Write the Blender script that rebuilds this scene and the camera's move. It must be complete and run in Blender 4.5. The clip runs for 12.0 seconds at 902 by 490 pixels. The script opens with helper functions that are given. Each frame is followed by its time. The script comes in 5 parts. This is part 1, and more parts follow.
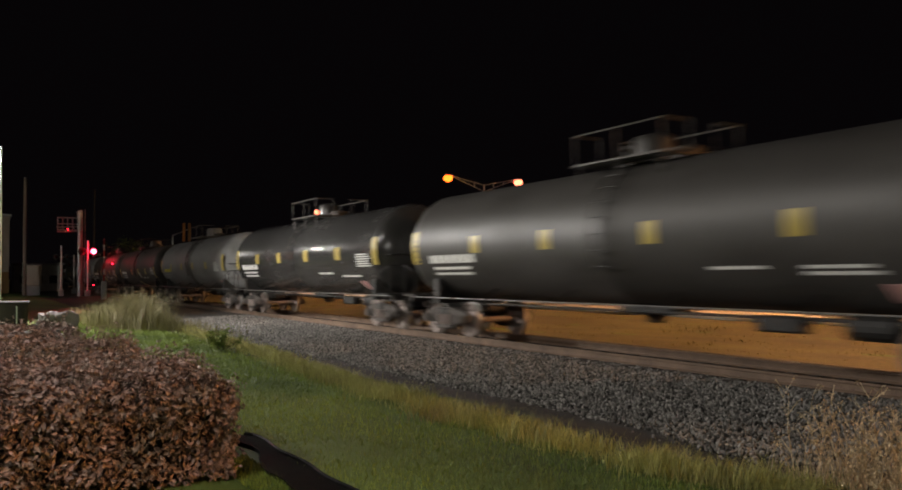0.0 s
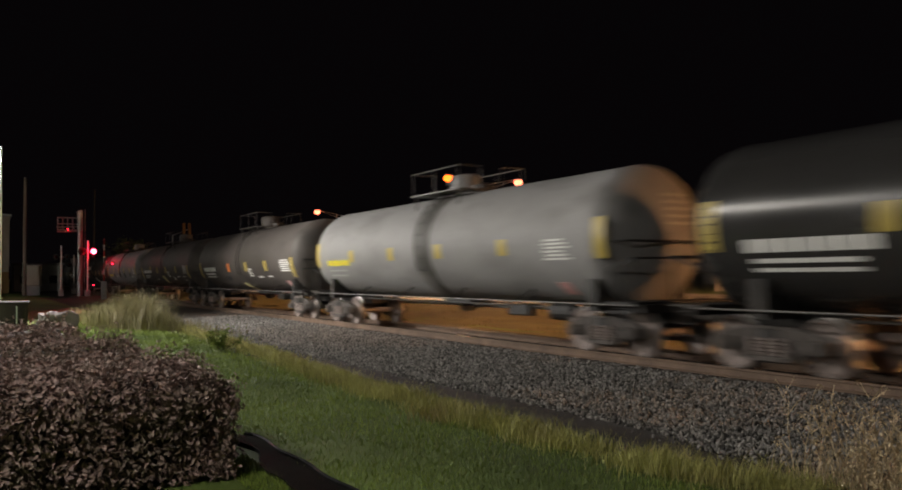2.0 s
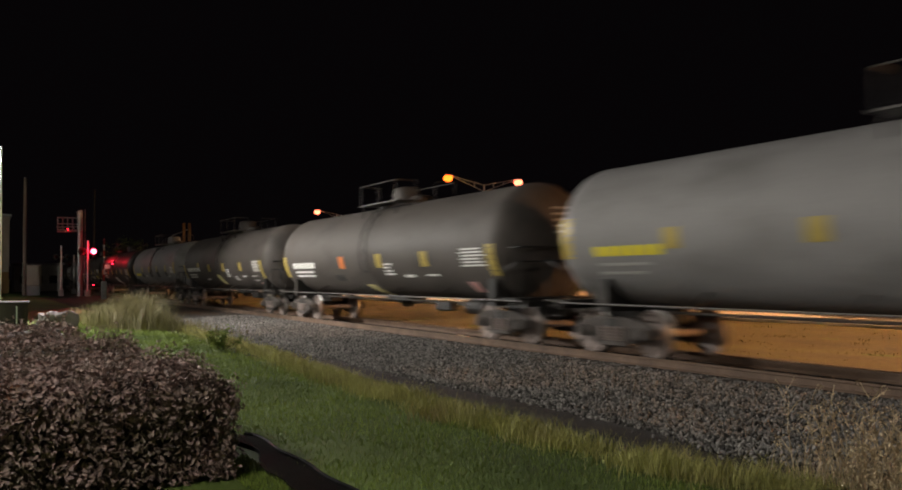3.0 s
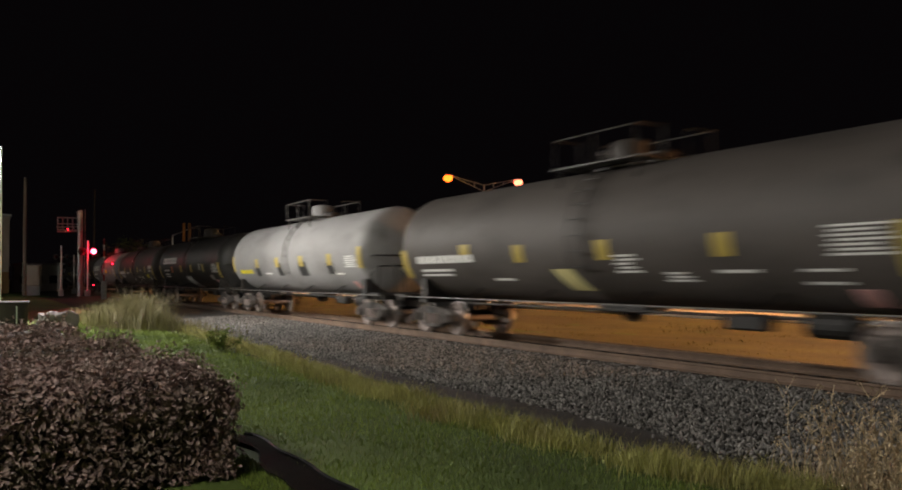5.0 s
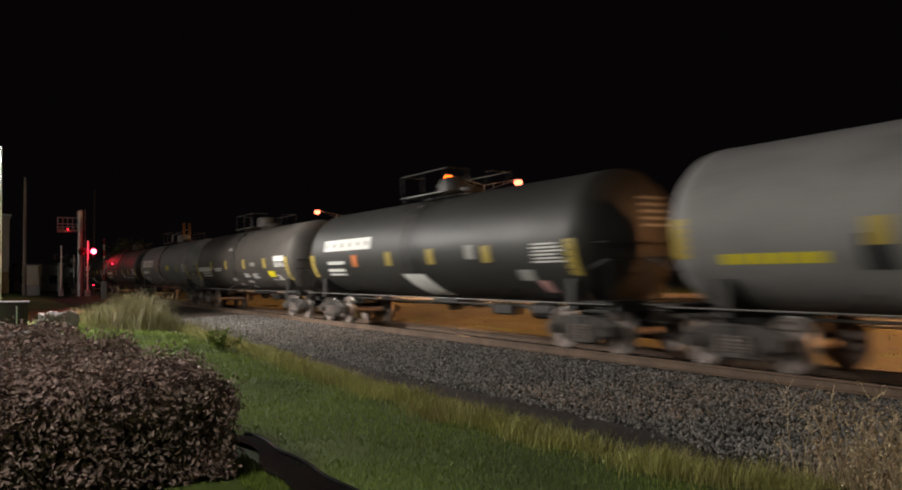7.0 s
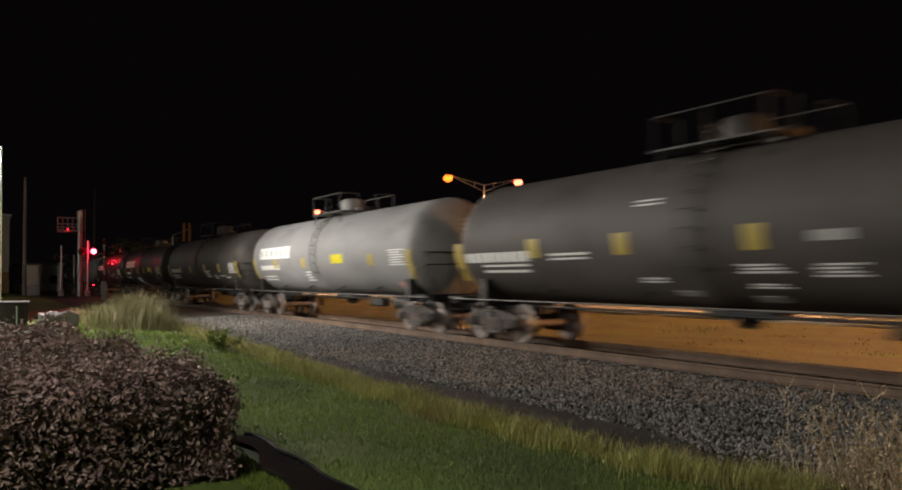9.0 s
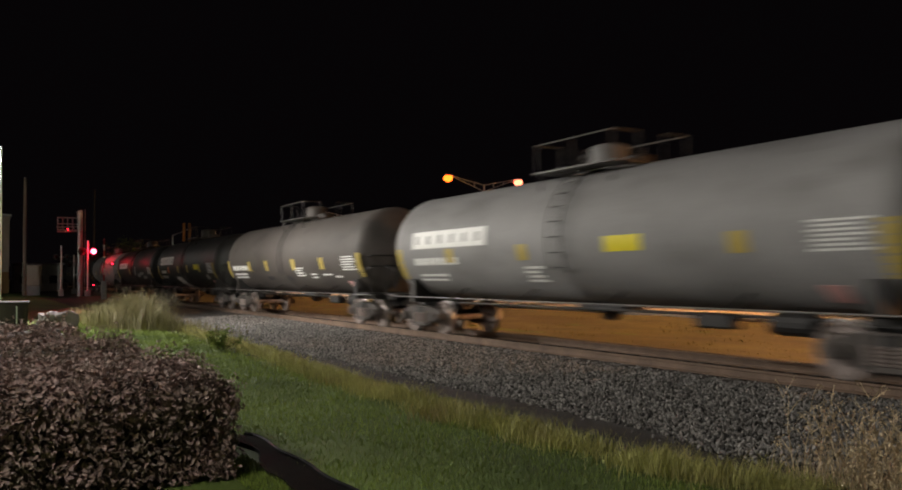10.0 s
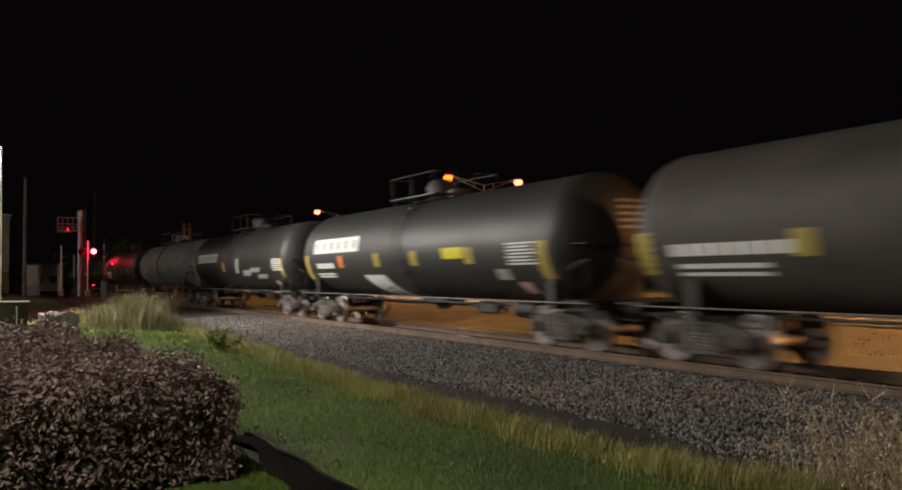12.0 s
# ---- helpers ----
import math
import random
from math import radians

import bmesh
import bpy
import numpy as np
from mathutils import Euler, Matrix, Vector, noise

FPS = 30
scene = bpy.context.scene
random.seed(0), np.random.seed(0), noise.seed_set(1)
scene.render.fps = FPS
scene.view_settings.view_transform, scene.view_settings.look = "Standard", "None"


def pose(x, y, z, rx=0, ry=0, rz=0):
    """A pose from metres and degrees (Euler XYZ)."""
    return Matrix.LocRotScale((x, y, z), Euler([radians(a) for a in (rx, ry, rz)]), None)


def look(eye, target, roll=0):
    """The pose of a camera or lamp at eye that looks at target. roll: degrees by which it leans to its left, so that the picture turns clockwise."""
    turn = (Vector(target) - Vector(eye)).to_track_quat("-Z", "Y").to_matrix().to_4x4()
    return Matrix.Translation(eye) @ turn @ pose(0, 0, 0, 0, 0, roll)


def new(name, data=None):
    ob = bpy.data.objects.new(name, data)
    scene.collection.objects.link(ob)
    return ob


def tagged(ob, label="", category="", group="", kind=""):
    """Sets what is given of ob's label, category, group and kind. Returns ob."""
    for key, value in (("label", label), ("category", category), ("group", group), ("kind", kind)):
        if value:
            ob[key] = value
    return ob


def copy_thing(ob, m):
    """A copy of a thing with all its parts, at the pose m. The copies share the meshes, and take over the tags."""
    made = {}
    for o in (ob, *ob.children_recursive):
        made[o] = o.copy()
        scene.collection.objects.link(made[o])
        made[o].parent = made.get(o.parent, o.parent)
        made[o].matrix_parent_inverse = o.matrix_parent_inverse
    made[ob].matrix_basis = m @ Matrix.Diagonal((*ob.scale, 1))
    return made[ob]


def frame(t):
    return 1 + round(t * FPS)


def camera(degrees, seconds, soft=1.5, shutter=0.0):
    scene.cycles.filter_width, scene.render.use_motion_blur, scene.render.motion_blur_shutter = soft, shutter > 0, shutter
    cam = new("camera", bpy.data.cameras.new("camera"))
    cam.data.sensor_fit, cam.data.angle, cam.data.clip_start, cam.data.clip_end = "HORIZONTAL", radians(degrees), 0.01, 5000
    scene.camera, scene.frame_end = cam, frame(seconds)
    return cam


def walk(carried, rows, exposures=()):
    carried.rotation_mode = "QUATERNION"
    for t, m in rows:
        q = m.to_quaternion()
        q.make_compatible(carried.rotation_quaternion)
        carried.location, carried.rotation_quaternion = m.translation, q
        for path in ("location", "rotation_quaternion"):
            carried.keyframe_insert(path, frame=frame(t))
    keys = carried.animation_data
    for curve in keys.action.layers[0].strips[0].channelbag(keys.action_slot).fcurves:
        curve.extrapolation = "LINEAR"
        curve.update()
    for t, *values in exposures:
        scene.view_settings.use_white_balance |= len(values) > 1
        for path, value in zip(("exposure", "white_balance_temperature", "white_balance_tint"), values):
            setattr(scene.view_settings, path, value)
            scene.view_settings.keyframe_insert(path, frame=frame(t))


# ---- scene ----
# The track runs along x, the train goes towards +x; z = 0 is the lawn at the camera.
RAIL = 0.134
BASE = RAIL - 0.18    # top of the ties
TRACK = 12.18
EYE = (0.0, 0.0, 1.80)
cam = camera(58.69, 12.0, soft=1.8, shutter=0.85)
STAND = pose(*EYE, 92.106, 0, 59.336) @ pose(0, 0, 0, 0, 0, -0.527)
walk(cam, [(0.0, STAND), (12.0, STAND)], exposures=[(0.0, 0.58), (12.0, 0.58)])

# ---- light: a night sky, a cool LED mast lamp, sodium street lamps, red signals ----
world = bpy.data.worlds.new("night_sky")
scene.world = world
world.use_nodes = True
world.node_tree.nodes["Background"].inputs[0].default_value = (0.0012, 0.0009, 0.0011, 1)
world.node_tree.nodes["Background"].inputs[1].default_value = 1.0


def lamp(name, kind, place, power, color, size=0.15, aim=None, cone=150, blend=0.6):
    data = bpy.data.lights.new(name, kind)
    data.energy, data.color = power, color
    data.shadow_soft_size = size
    ob = new(name, data)
    if kind == "SPOT":
        data.spot_size, data.spot_blend = radians(cone), blend
    ob.matrix_basis = look(place, aim) if aim else Matrix.Translation(place)
    return ob


SODIUM = (1.0, 0.46, 0.17)
MAST = (-34.2, 0.74, 6.75)
lamp("mast_light", "SPOT", (MAST[0] + 0.1, MAST[1] - 0.6, MAST[2] - 0.16), 7000, (1.0, 0.95, 0.89), 0.2, (MAST[0] + 7, 5, 0), 168, 0.4)
YARDS = [(-19.5, -6.5, 10.2), (-4.5, -4.6, 6.6), (-78.0, -13.0, 10.2)]
for (yx, yy, yz), power in zip(YARDS, (3600, 880, 2500)):
    lamp("yard_light", "SPOT", (yx, yy + 0.6, yz - 0.16), power, (1.0, 0.93, 0.84), 0.25, (yx, 6, 0), 168, 0.4)
ROAD_LAMPS = [(-97.3, 41.4), (-58.5, 38.1), (-16.8, 34.8), (31.0, 48.0)]
for (sx, sy), power, cone in zip(ROAD_LAMPS, (14000, 46000, 56000, 150000), (161, 161, 130, 176)):
    lamp("sodium_light", "SPOT", (sx, sy - 3.65, 9.72), power, SODIUM, 0.12, (sx, sy - 3.66, 0), cone, 0.12)
lamp("signal_light", "POINT", (-84.2, 9.6, 4.37), 130, (1.0, 0.01, 0.03), 0.15)
lamp("flasher_beam", "SPOT", (-84.3, 9.85, 4.35), 9000, (1.0, 0.02, 0.05), 0.12, (-33, 3.0, 2.6), 15, 0.6)
lamp("porch_light", "POINT", (-43.35, 59.5, 2.75), 200, (1.0, 0.62, 0.42), 0.12)

# ---- materials ----
def material(name, color, rough=0.6, metal=0.0, spread=0.25, scale=6.0, fine=60.0, bump=0.15, stain=None, stain_scale=0.8, stain_amount=0.5, depth=0.01, coat=0.0, stretch=(1, 1, 1), by_object=0.0):
    """A surface with two scales of variation, an optional stain colour and fine relief."""
    m = bpy.data.materials.new(name)
    m.use_nodes = True
    nt = m.node_tree
    bsdf = nt.nodes["Principled BSDF"]
    link = nt.links.new
    coord = nt.nodes.new("ShaderNodeTexCoord")
    mapping = nt.nodes.new("ShaderNodeMapping")
    mapping.inputs["Scale"].default_value = stretch
    link(coord.outputs["Object"], mapping.inputs[0])
    big = nt.nodes.new("ShaderNodeTexNoise")
    big.inputs["Scale"].default_value, big.inputs["Detail"].default_value = scale, 5
    small = nt.nodes.new("ShaderNodeTexNoise")
    small.inputs["Scale"].default_value, small.inputs["Detail"].default_value = fine, 4
    link(mapping.outputs[0], big.inputs["Vector"])
    link(mapping.outputs[0], small.inputs["Vector"])
    ramp = nt.nodes.new("ShaderNodeValToRGB")
    ramp.color_ramp.elements[0].position, ramp.color_ramp.elements[1].position = 0.3, 0.72
    ramp.color_ramp.elements[0].color = (*[c * (1 - spread) for c in color], 1)
    ramp.color_ramp.elements[1].color = (*[min(c * (1 + spread), 1) for c in color], 1)
    add = nt.nodes.new("ShaderNodeMath")
    add.operation = "MULTIPLY_ADD"
    add.inputs[1].default_value = 0.5
    half = nt.nodes.new("ShaderNodeMath")
    half.operation = "MULTIPLY"
    half.inputs[1].default_value = 0.5
    link(big.outputs["Fac"], half.inputs[0])
    link(small.outputs["Fac"], add.inputs[0])
    link(half.outputs[0], add.inputs[2])
    link(add.outputs[0], ramp.inputs[0])
    out = ramp.outputs[0]
    if stain:
        spot = nt.nodes.new("ShaderNodeTexNoise")
        spot.inputs["Scale"].default_value, spot.inputs["Detail"].default_value = stain_scale, 8
        link(mapping.outputs[0], spot.inputs["Vector"])
        edge = nt.nodes.new("ShaderNodeMapRange")
        edge.inputs["From Min"].default_value, edge.inputs["From Max"].default_value = 0.48, 0.72
        edge.inputs["To Max"].default_value = stain_amount
        link(spot.outputs["Fac"], edge.inputs["Value"])
        mix = nt.nodes.new("ShaderNodeMix")
        mix.data_type = "RGBA"
        mix.inputs["B"].default_value = (*stain, 1)
        link(edge.outputs[0], mix.inputs["Factor"])
        link(out, mix.inputs["A"])
        out = mix.outputs["Result"]
    if by_object:
        info = nt.nodes.new("ShaderNodeNewGeometry")
        hue = nt.nodes.new("ShaderNodeHueSaturation")
        span = nt.nodes.new("ShaderNodeMapRange")
        span.inputs["To Min"].default_value, span.inputs["To Max"].default_value = 1 - by_object, 1 + by_object
        link(info.outputs["Random Per Island"], span.inputs["Value"])
        link(span.outputs[0], hue.inputs["Value"])
        link(out, hue.inputs["Color"])
        out = hue.outputs[0]
    link(out, bsdf.inputs["Base Color"])
    wear = nt.nodes.new("ShaderNodeMapRange")
    wear.inputs["To Min"].default_value, wear.inputs["To Max"].default_value = max(rough - 0.12, 0.03), min(rough + 0.12, 1)
    link(big.outputs["Fac"], wear.inputs["Value"])
    link(wear.outputs[0], bsdf.inputs["Roughness"])
    bsdf.inputs["Metallic"].default_value = metal
    bsdf.inputs["Coat Weight"].default_value = coat
    if bump:
        b = nt.nodes.new("ShaderNodeBump")
        b.inputs["Strength"].default_value, b.inputs["Distance"].default_value = bump, depth
        link(small.outputs["Fac"], b.inputs["Height"])
        link(b.outputs[0], bsdf.inputs["Normal"])
    return m


def glowing(name, color, strength):
    m = bpy.data.materials.new(name)
    m.use_nodes = True
    bsdf = m.node_tree.nodes["Principled BSDF"]
    bsdf.inputs["Base Color"].default_value = (*color, 1)
    bsdf.inputs["Emission Color"].default_value = (*color, 1)
    bsdf.inputs["Emission Strength"].default_value = strength
    return m


def tank_paint(name, color, rough, coat=0.0, stain=(0.03, 0.026, 0.022), amount=0.55):
    return material(name, color, rough, 0.0, 0.18, 0.9, 40, 0.05, stain, 0.7, amount, 0.004, coat, (0.6, 1.6, 1.6))


GRASS = material("lawn_grass", (0.095, 0.14, 0.022), 0.9, 0, 0.45, 0.5, 40, 0.6, (0.03, 0.05, 0.014), 0.35, 0.7, 0.03)
FIELD = material("verge_grass", (0.085, 0.078, 0.026), 0.95, 0, 0.8, 0.8, 14, 0.5, (0.045, 0.04, 0.015), 0.3, 0.9, 0.04, stretch=(0.5, 1, 1))
# bed far darker than STONE: shade in the gaps is painted in
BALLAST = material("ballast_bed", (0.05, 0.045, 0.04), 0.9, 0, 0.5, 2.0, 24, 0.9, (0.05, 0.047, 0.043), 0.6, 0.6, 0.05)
STONE = material("ballast_stone", (0.205, 0.195, 0.18), 0.8, 0, 0.3, 5, 50, 0.4, (0.12, 0.11, 0.1), 1.2, 0.6, 0.01, by_object=0.8)
ASPHALT = material("worn_concrete_road", (0.45, 0.42, 0.38), 0.85, 0, 0.3, 0.7, 80, 0.4, (0.03, 0.03, 0.03), 0.2, 0.5, 0.01)
RUST = material("rusty_rail", (0.2, 0.135, 0.095), 0.75, 0.2, 0.35, 3, 50, 0.3, (0.07, 0.05, 0.04), 1.0, 0.5)
HEAD = material("polished_rail_head", (0.6, 0.58, 0.55), 0.14, 1.0, 0.1, 3, 60, 0.02)
TIE = material("creosoted_tie", (0.06, 0.048, 0.04), 0.9, 0, 0.4, 2, 40, 0.5, (0.12, 0.11, 0.1), 2, 0.5)
STEEL = material("galvanised_steel", (0.45, 0.46, 0.47), 0.45, 0.7, 0.15, 3, 60, 0.08)
ALUMINIUM = material("aluminium_mast", (0.7, 0.7, 0.68), 0.5, 0.2, 0.1, 2, 50, 0.05)
WHITE_PAINT = material("white_paint", (0.75, 0.75, 0.73), 0.5, 0, 0.08, 2, 60, 0.06, (0.4, 0.38, 0.34), 1.2, 0.4)
BLACK_STEEL = material("black_steel", (0.022, 0.021, 0.02), 0.6, 0.1, 0.4, 3, 50, 0.2, (0.08, 0.06, 0.045), 1.4, 0.6)
TRUCK_STEEL = material("dusty_cast_steel", (0.12, 0.105, 0.095), 0.75, 0.2, 0.35, 3, 40, 0.3, (0.05, 0.04, 0.035), 2, 0.6)
DULL_STEEL = material("dull_painted_steel", (0.08, 0.075, 0.07), 0.6, 0.2, 0.3, 3, 50, 0.15, (0.07, 0.06, 0.05), 1.4, 0.6)
RAIL_GREY = material("grey_painted_rod", (0.16, 0.155, 0.15), 0.5, 0.3, 0.2, 3, 50, 0.1, (0.1, 0.08, 0.07), 1.4, 0.6)
WHEEL_STEEL = material("rusted_wheel_steel", (0.36, 0.3, 0.275), 0.6, 0.3, 0.3, 4, 40, 0.2, (0.07, 0.05, 0.04), 3, 0.5)
TREAD = material("bright_wheel_tread", (0.4, 0.38, 0.36), 0.5, 1.0, 0.1, 4, 40, 0.05)
TANK_LIGHT = tank_paint("grey_tank_paint", (0.285, 0.28, 0.277), 0.66, 0.0, (0.1, 0.095, 0.085), 0.45)
TANK_MID = tank_paint("brown_grey_tank_paint", (0.085, 0.073, 0.065), 0.66)
TANK_DARK = tank_paint("dark_grey_tank_paint", (0.06, 0.056, 0.052), 0.5)
TANK_BLACK = tank_paint("black_tank_paint", (0.03, 0.029, 0.027), 0.55)
TANK_GLOSS = tank_paint("glossy_black_tank_paint", (0.045, 0.044, 0.043), 0.24, 0.4, amount=0.25)
MARK_WHITE = material("white_lettering", (0.85, 0.85, 0.82), 0.55, 0, 0.15, 3, 40, 0.05)
MARK_YELLOW = material("yellow_reflector", (0.5, 0.38, 0.09), 0.4, 0, 0.2, 4, 40, 0.05)
MARK_LEMON = material("lemon_placard", (0.85, 0.72, 0.02), 0.45, 0, 0.08, 4, 40, 0.05)
MARK_ORANGE = material("orange_placard", (0.75, 0.22, 0.06), 0.45, 0, 0.1, 4, 40, 0.05)
MARK_RED = material("red_white_placard", (0.75, 0.42, 0.4), 0.5, 0, 0.3, 14, 40, 0.05)
MARK_DULL = material("dull_grey_lettering", (0.4, 0.4, 0.38), 0.6, 0, 0.2, 3, 40, 0.05)
MARK_PALE = material("pale_yellow_patch", (0.7, 0.64, 0.3), 0.5, 0, 0.15, 3, 40, 0.05)
STAIN_BAND = material("spill_stain", (0.11, 0.105, 0.095), 0.6, 0, 0.4, 1.5, 30, 0.1, (0.22, 0.21, 0.2), 1.2, 0.5)
MARK_DARK = material("dark_patch", (0.03, 0.03, 0.03), 0.6, 0, 0.3, 4, 40, 0.05)
LEAF_RED = material("dark_red_leaf", (0.31, 0.215, 0.185), 0.72, 0, 0.35, 9, 60, 0.2, (0.17, 0.15, 0.1), 3, 0.6, by_object=0.55)
TWIG = material("hedge_twig", (0.08, 0.06, 0.045), 0.85, 0, 0.3, 6, 60, 0.3)
# the shade deep between the leaves, put into a dark colour
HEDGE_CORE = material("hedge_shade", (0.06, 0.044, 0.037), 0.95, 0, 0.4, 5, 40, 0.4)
BLADE_GREEN = material("green_blade", (0.2, 0.27, 0.042), 0.7, 0, 0.4, 0.7, 40, 0, (0.08, 0.115, 0.03), 0.4, 0.9, by_object=0.4)
BLADE_TALL = material("tall_grass_blade", (0.4, 0.39, 0.12), 0.7, 0, 0.3, 1.2, 40, 0, (0.24, 0.17, 0.08), 0.9, 0.8, by_object=0.4)
BLADE_VERGE = material("verge_blade", (0.16, 0.14, 0.045), 0.8, 0, 0.4, 0.8, 30, 0, (0.12, 0.11, 0.04), 0.5, 0.9, by_object=0.3)
BLADE_WEED = material("weed_blade", (0.15, 0.135, 0.05), 0.7, 0, 0.3, 1.2, 40, 0, (0.18, 0.13, 0.07), 0.6, 0.7, by_object=0.4)
BLADE_DRY = material("dry_grass_blade", (0.6, 0.48, 0.3), 0.75, 0, 0.3, 1.2, 40, 0, (0.2, 0.16, 0.09), 0.8, 0.5, by_object=0.4)
MULCH = material("dark_mulch", (0.008, 0.007, 0.006), 0.95, 0, 0.5, 8, 60, 0.8, (0.016, 0.013, 0.01), 4, 0.6, 0.03)
MULCH.node_tree.nodes["Principled BSDF"].inputs["Specular IOR Level"].default_value = 0.03
EDGING = material("black_plastic_edging", (0.02, 0.02, 0.02), 0.18, 0, 0.2, 3, 40, 0.1)
CONCRETE = material("weathered_concrete", (0.13, 0.11, 0.105), 0.85, 0, 0.2, 3, 60, 0.3, (0.07, 0.06, 0.055), 2, 0.5)
BIN = material("dark_bin_steel", (0.02, 0.013, 0.014), 0.95, 0.0, 0.2, 3, 40, 0.1)
WOOD = material("weathered_pole_wood", (0.2, 0.16, 0.13), 0.85, 0, 0.3, 2, 30, 0.4, (0.1, 0.08, 0.07), 1, 0.5, stretch=(3, 3, 0.4))
TAN = material("tan_painted_wall", (0.5, 0.44, 0.36), 0.7, 0, 0.12, 0.6, 30, 0.1, (0.3, 0.26, 0.22), 0.5, 0.4)
SIGNAL_YELLOW = material("ochre_paint", (0.3, 0.17, 0.06), 0.55, 0, 0.15, 2, 40, 0.05)
RED_PAINT = material("red_paint", (0.5, 0.04, 0.035), 0.5, 0, 0.15, 2, 40, 0.05)
RED_DIM = material("dark_red_lens", (0.12, 0.01, 0.01), 0.2, 0, 0.1, 2, 40, 0.0)
DIM_LENS = material("unlit_lens", (0.6, 0.58, 0.52), 0.25, 0, 0.1, 2, 40, 0.0)
LED_GLOW = glowing("led_lens", (0.8, 0.92, 1.0), 60)
SODIUM_GLOW = glowing("sodium_lens", (1.0, 0.11, 0.009), 4.0)
PEACH_GLOW = glowing("pale_sodium_lens", (1.0, 0.17, 0.085), 4.0)
RED_GLOW = glowing("red_signal_lens", (1.0, 0.006, 0.02), 14)
RED_BLAZE = glowing("blazing_red_lens", (1.0, 0.03, 0.06), 60)
PORCH_GLOW = glowing("porch_lamp_glass", (1.0, 0.75, 0.5), 12)
SIDING = material("cream_house_siding", (0.6, 0.52, 0.44), 0.7, 0, 0.1, 1.0, 30, 0.15, (0.4, 0.34, 0.28), 0.7, 0.4, stretch=(0.3, 0.3, 4))
SHINGLE = material("dark_roof_shingle", (0.05, 0.045, 0.042), 0.9, 0, 0.3, 2, 30, 0.4)
DOOR_RED = material("dull_red_door", (0.28, 0.05, 0.045), 0.5, 0, 0.15, 2, 40, 0.05)
GLASS_DARK = material("dark_window_glass", (0.03, 0.03, 0.035), 0.08, 0, 0.1, 2, 40, 0.0)


# ---- mesh helpers ----
def part(name, bm, mat, parent=None, label="", smooth=False):
    me = bpy.data.meshes.new(name)
    bm.to_mesh(me)
    bm.free()
    me.materials.append(mat)
    if smooth:
        for p in me.polygons:
            p.use_smooth = True
        me.set_sharp_from_angle(angle=radians(40))
    ob = new(name, me)
    if parent:
        ob.parent = parent
    return tagged(ob, label)


def share(name, source, parent, m, label=""):
    ob = new(name, source.data)
    ob.parent = parent
    ob.matrix_basis = m
    return tagged(ob, label)


def box(bm, x, y, z, sx, sy, sz, m=None, bevel=0.0):
    """A box from its centre and size."""
    t = Matrix.Translation((x, y, z)) @ Matrix.Diagonal((sx, sy, sz, 1))
    made = bmesh.ops.create_cube(bm, size=1, matrix=(m @ t) if m else t)
    if bevel:
        edges = {e for v in made["verts"] for e in v.link_edges}
        bmesh.ops.bevel(bm, geom=list(edges), offset=bevel, segments=1, affect="EDGES")
    return bm


def rod(bm, p, q, r, n=8, r2=None):
    p, q = Vector(p), Vector(q)
    d = q - p
    m = Matrix.Translation((p + q) / 2) @ d.to_track_quat("Z", "Y").to_matrix().to_4x4()
    bmesh.ops.create_cone(bm, cap_ends=True, segments=n, radius1=r, radius2=r if r2 is None else r2, depth=d.length, matrix=m)
    return bm


def lathe(bm, rows, n, m=Matrix(), caps=True):
    """Rows of (along, radius) turned about the local x axis."""
    rings = []
    for x, r in rows:
        rings.append([bm.verts.new(m @ Vector((x, r * math.sin(a), r * math.cos(a)))) for a in (2 * math.pi * k / n for k in range(n))])
    for a, b in zip(rings, rings[1:]):
        for k in range(n):
            bm.faces.new((a[k], b[k], b[(k + 1) % n], a[(k + 1) % n]))
    if caps:
        bm.faces.new(rings[0])
        bm.faces.new(rings[-1])
    bmesh.ops.recalc_face_normals(bm, faces=bm.faces)
    return bm


def extrude_y(bm, outline, y0, y1, m=Matrix()):
    """A closed outline of (x, z), given thickness between y0 and y1."""
    a = [bm.verts.new(m @ Vector((x, y0, z))) for x, z in outline]
    b = [bm.verts.new(m @ Vector((x, y1, z))) for x, z in outline]
    bm.faces.new(a)
    bm.faces.new(list(reversed(b)))
    for k in range(len(a)):
        j = (k + 1) % len(a)
        bm.faces.new((a[k], b[k], b[j], a[j]))
    bmesh.ops.recalc_face_normals(bm, faces=bm.faces)
    return bm


def B():
    return bmesh.new()


def thing(name, label, category, group="", m=None):
    ob = tagged(new(name), label, category, group)
    if m:
        ob.matrix_basis = m
    return ob

# ---- ground: one sheet, with the lawn, a shallow ditch and the verge beyond the track ----
def ground_height(x, y):
    rows = [(-60, 0.0), (3.0, 0.0), (5.4, -0.1), (6.5, -0.22), (7.2, -0.25), (17, -0.3), (19.5, -0.3), (23.5, -0.1), (25, -0.04), (400, 0.0)]
    z = rows[-1][1]
    for (a, za), (b, zb) in zip(rows, rows[1:]):
        if a <= y <= b:
            z = za + (zb - za) * (y - a) / (b - a)
            break
    return z + 0.03 * noise.noise(Vector((x * 0.35, y * 0.35, 0)))


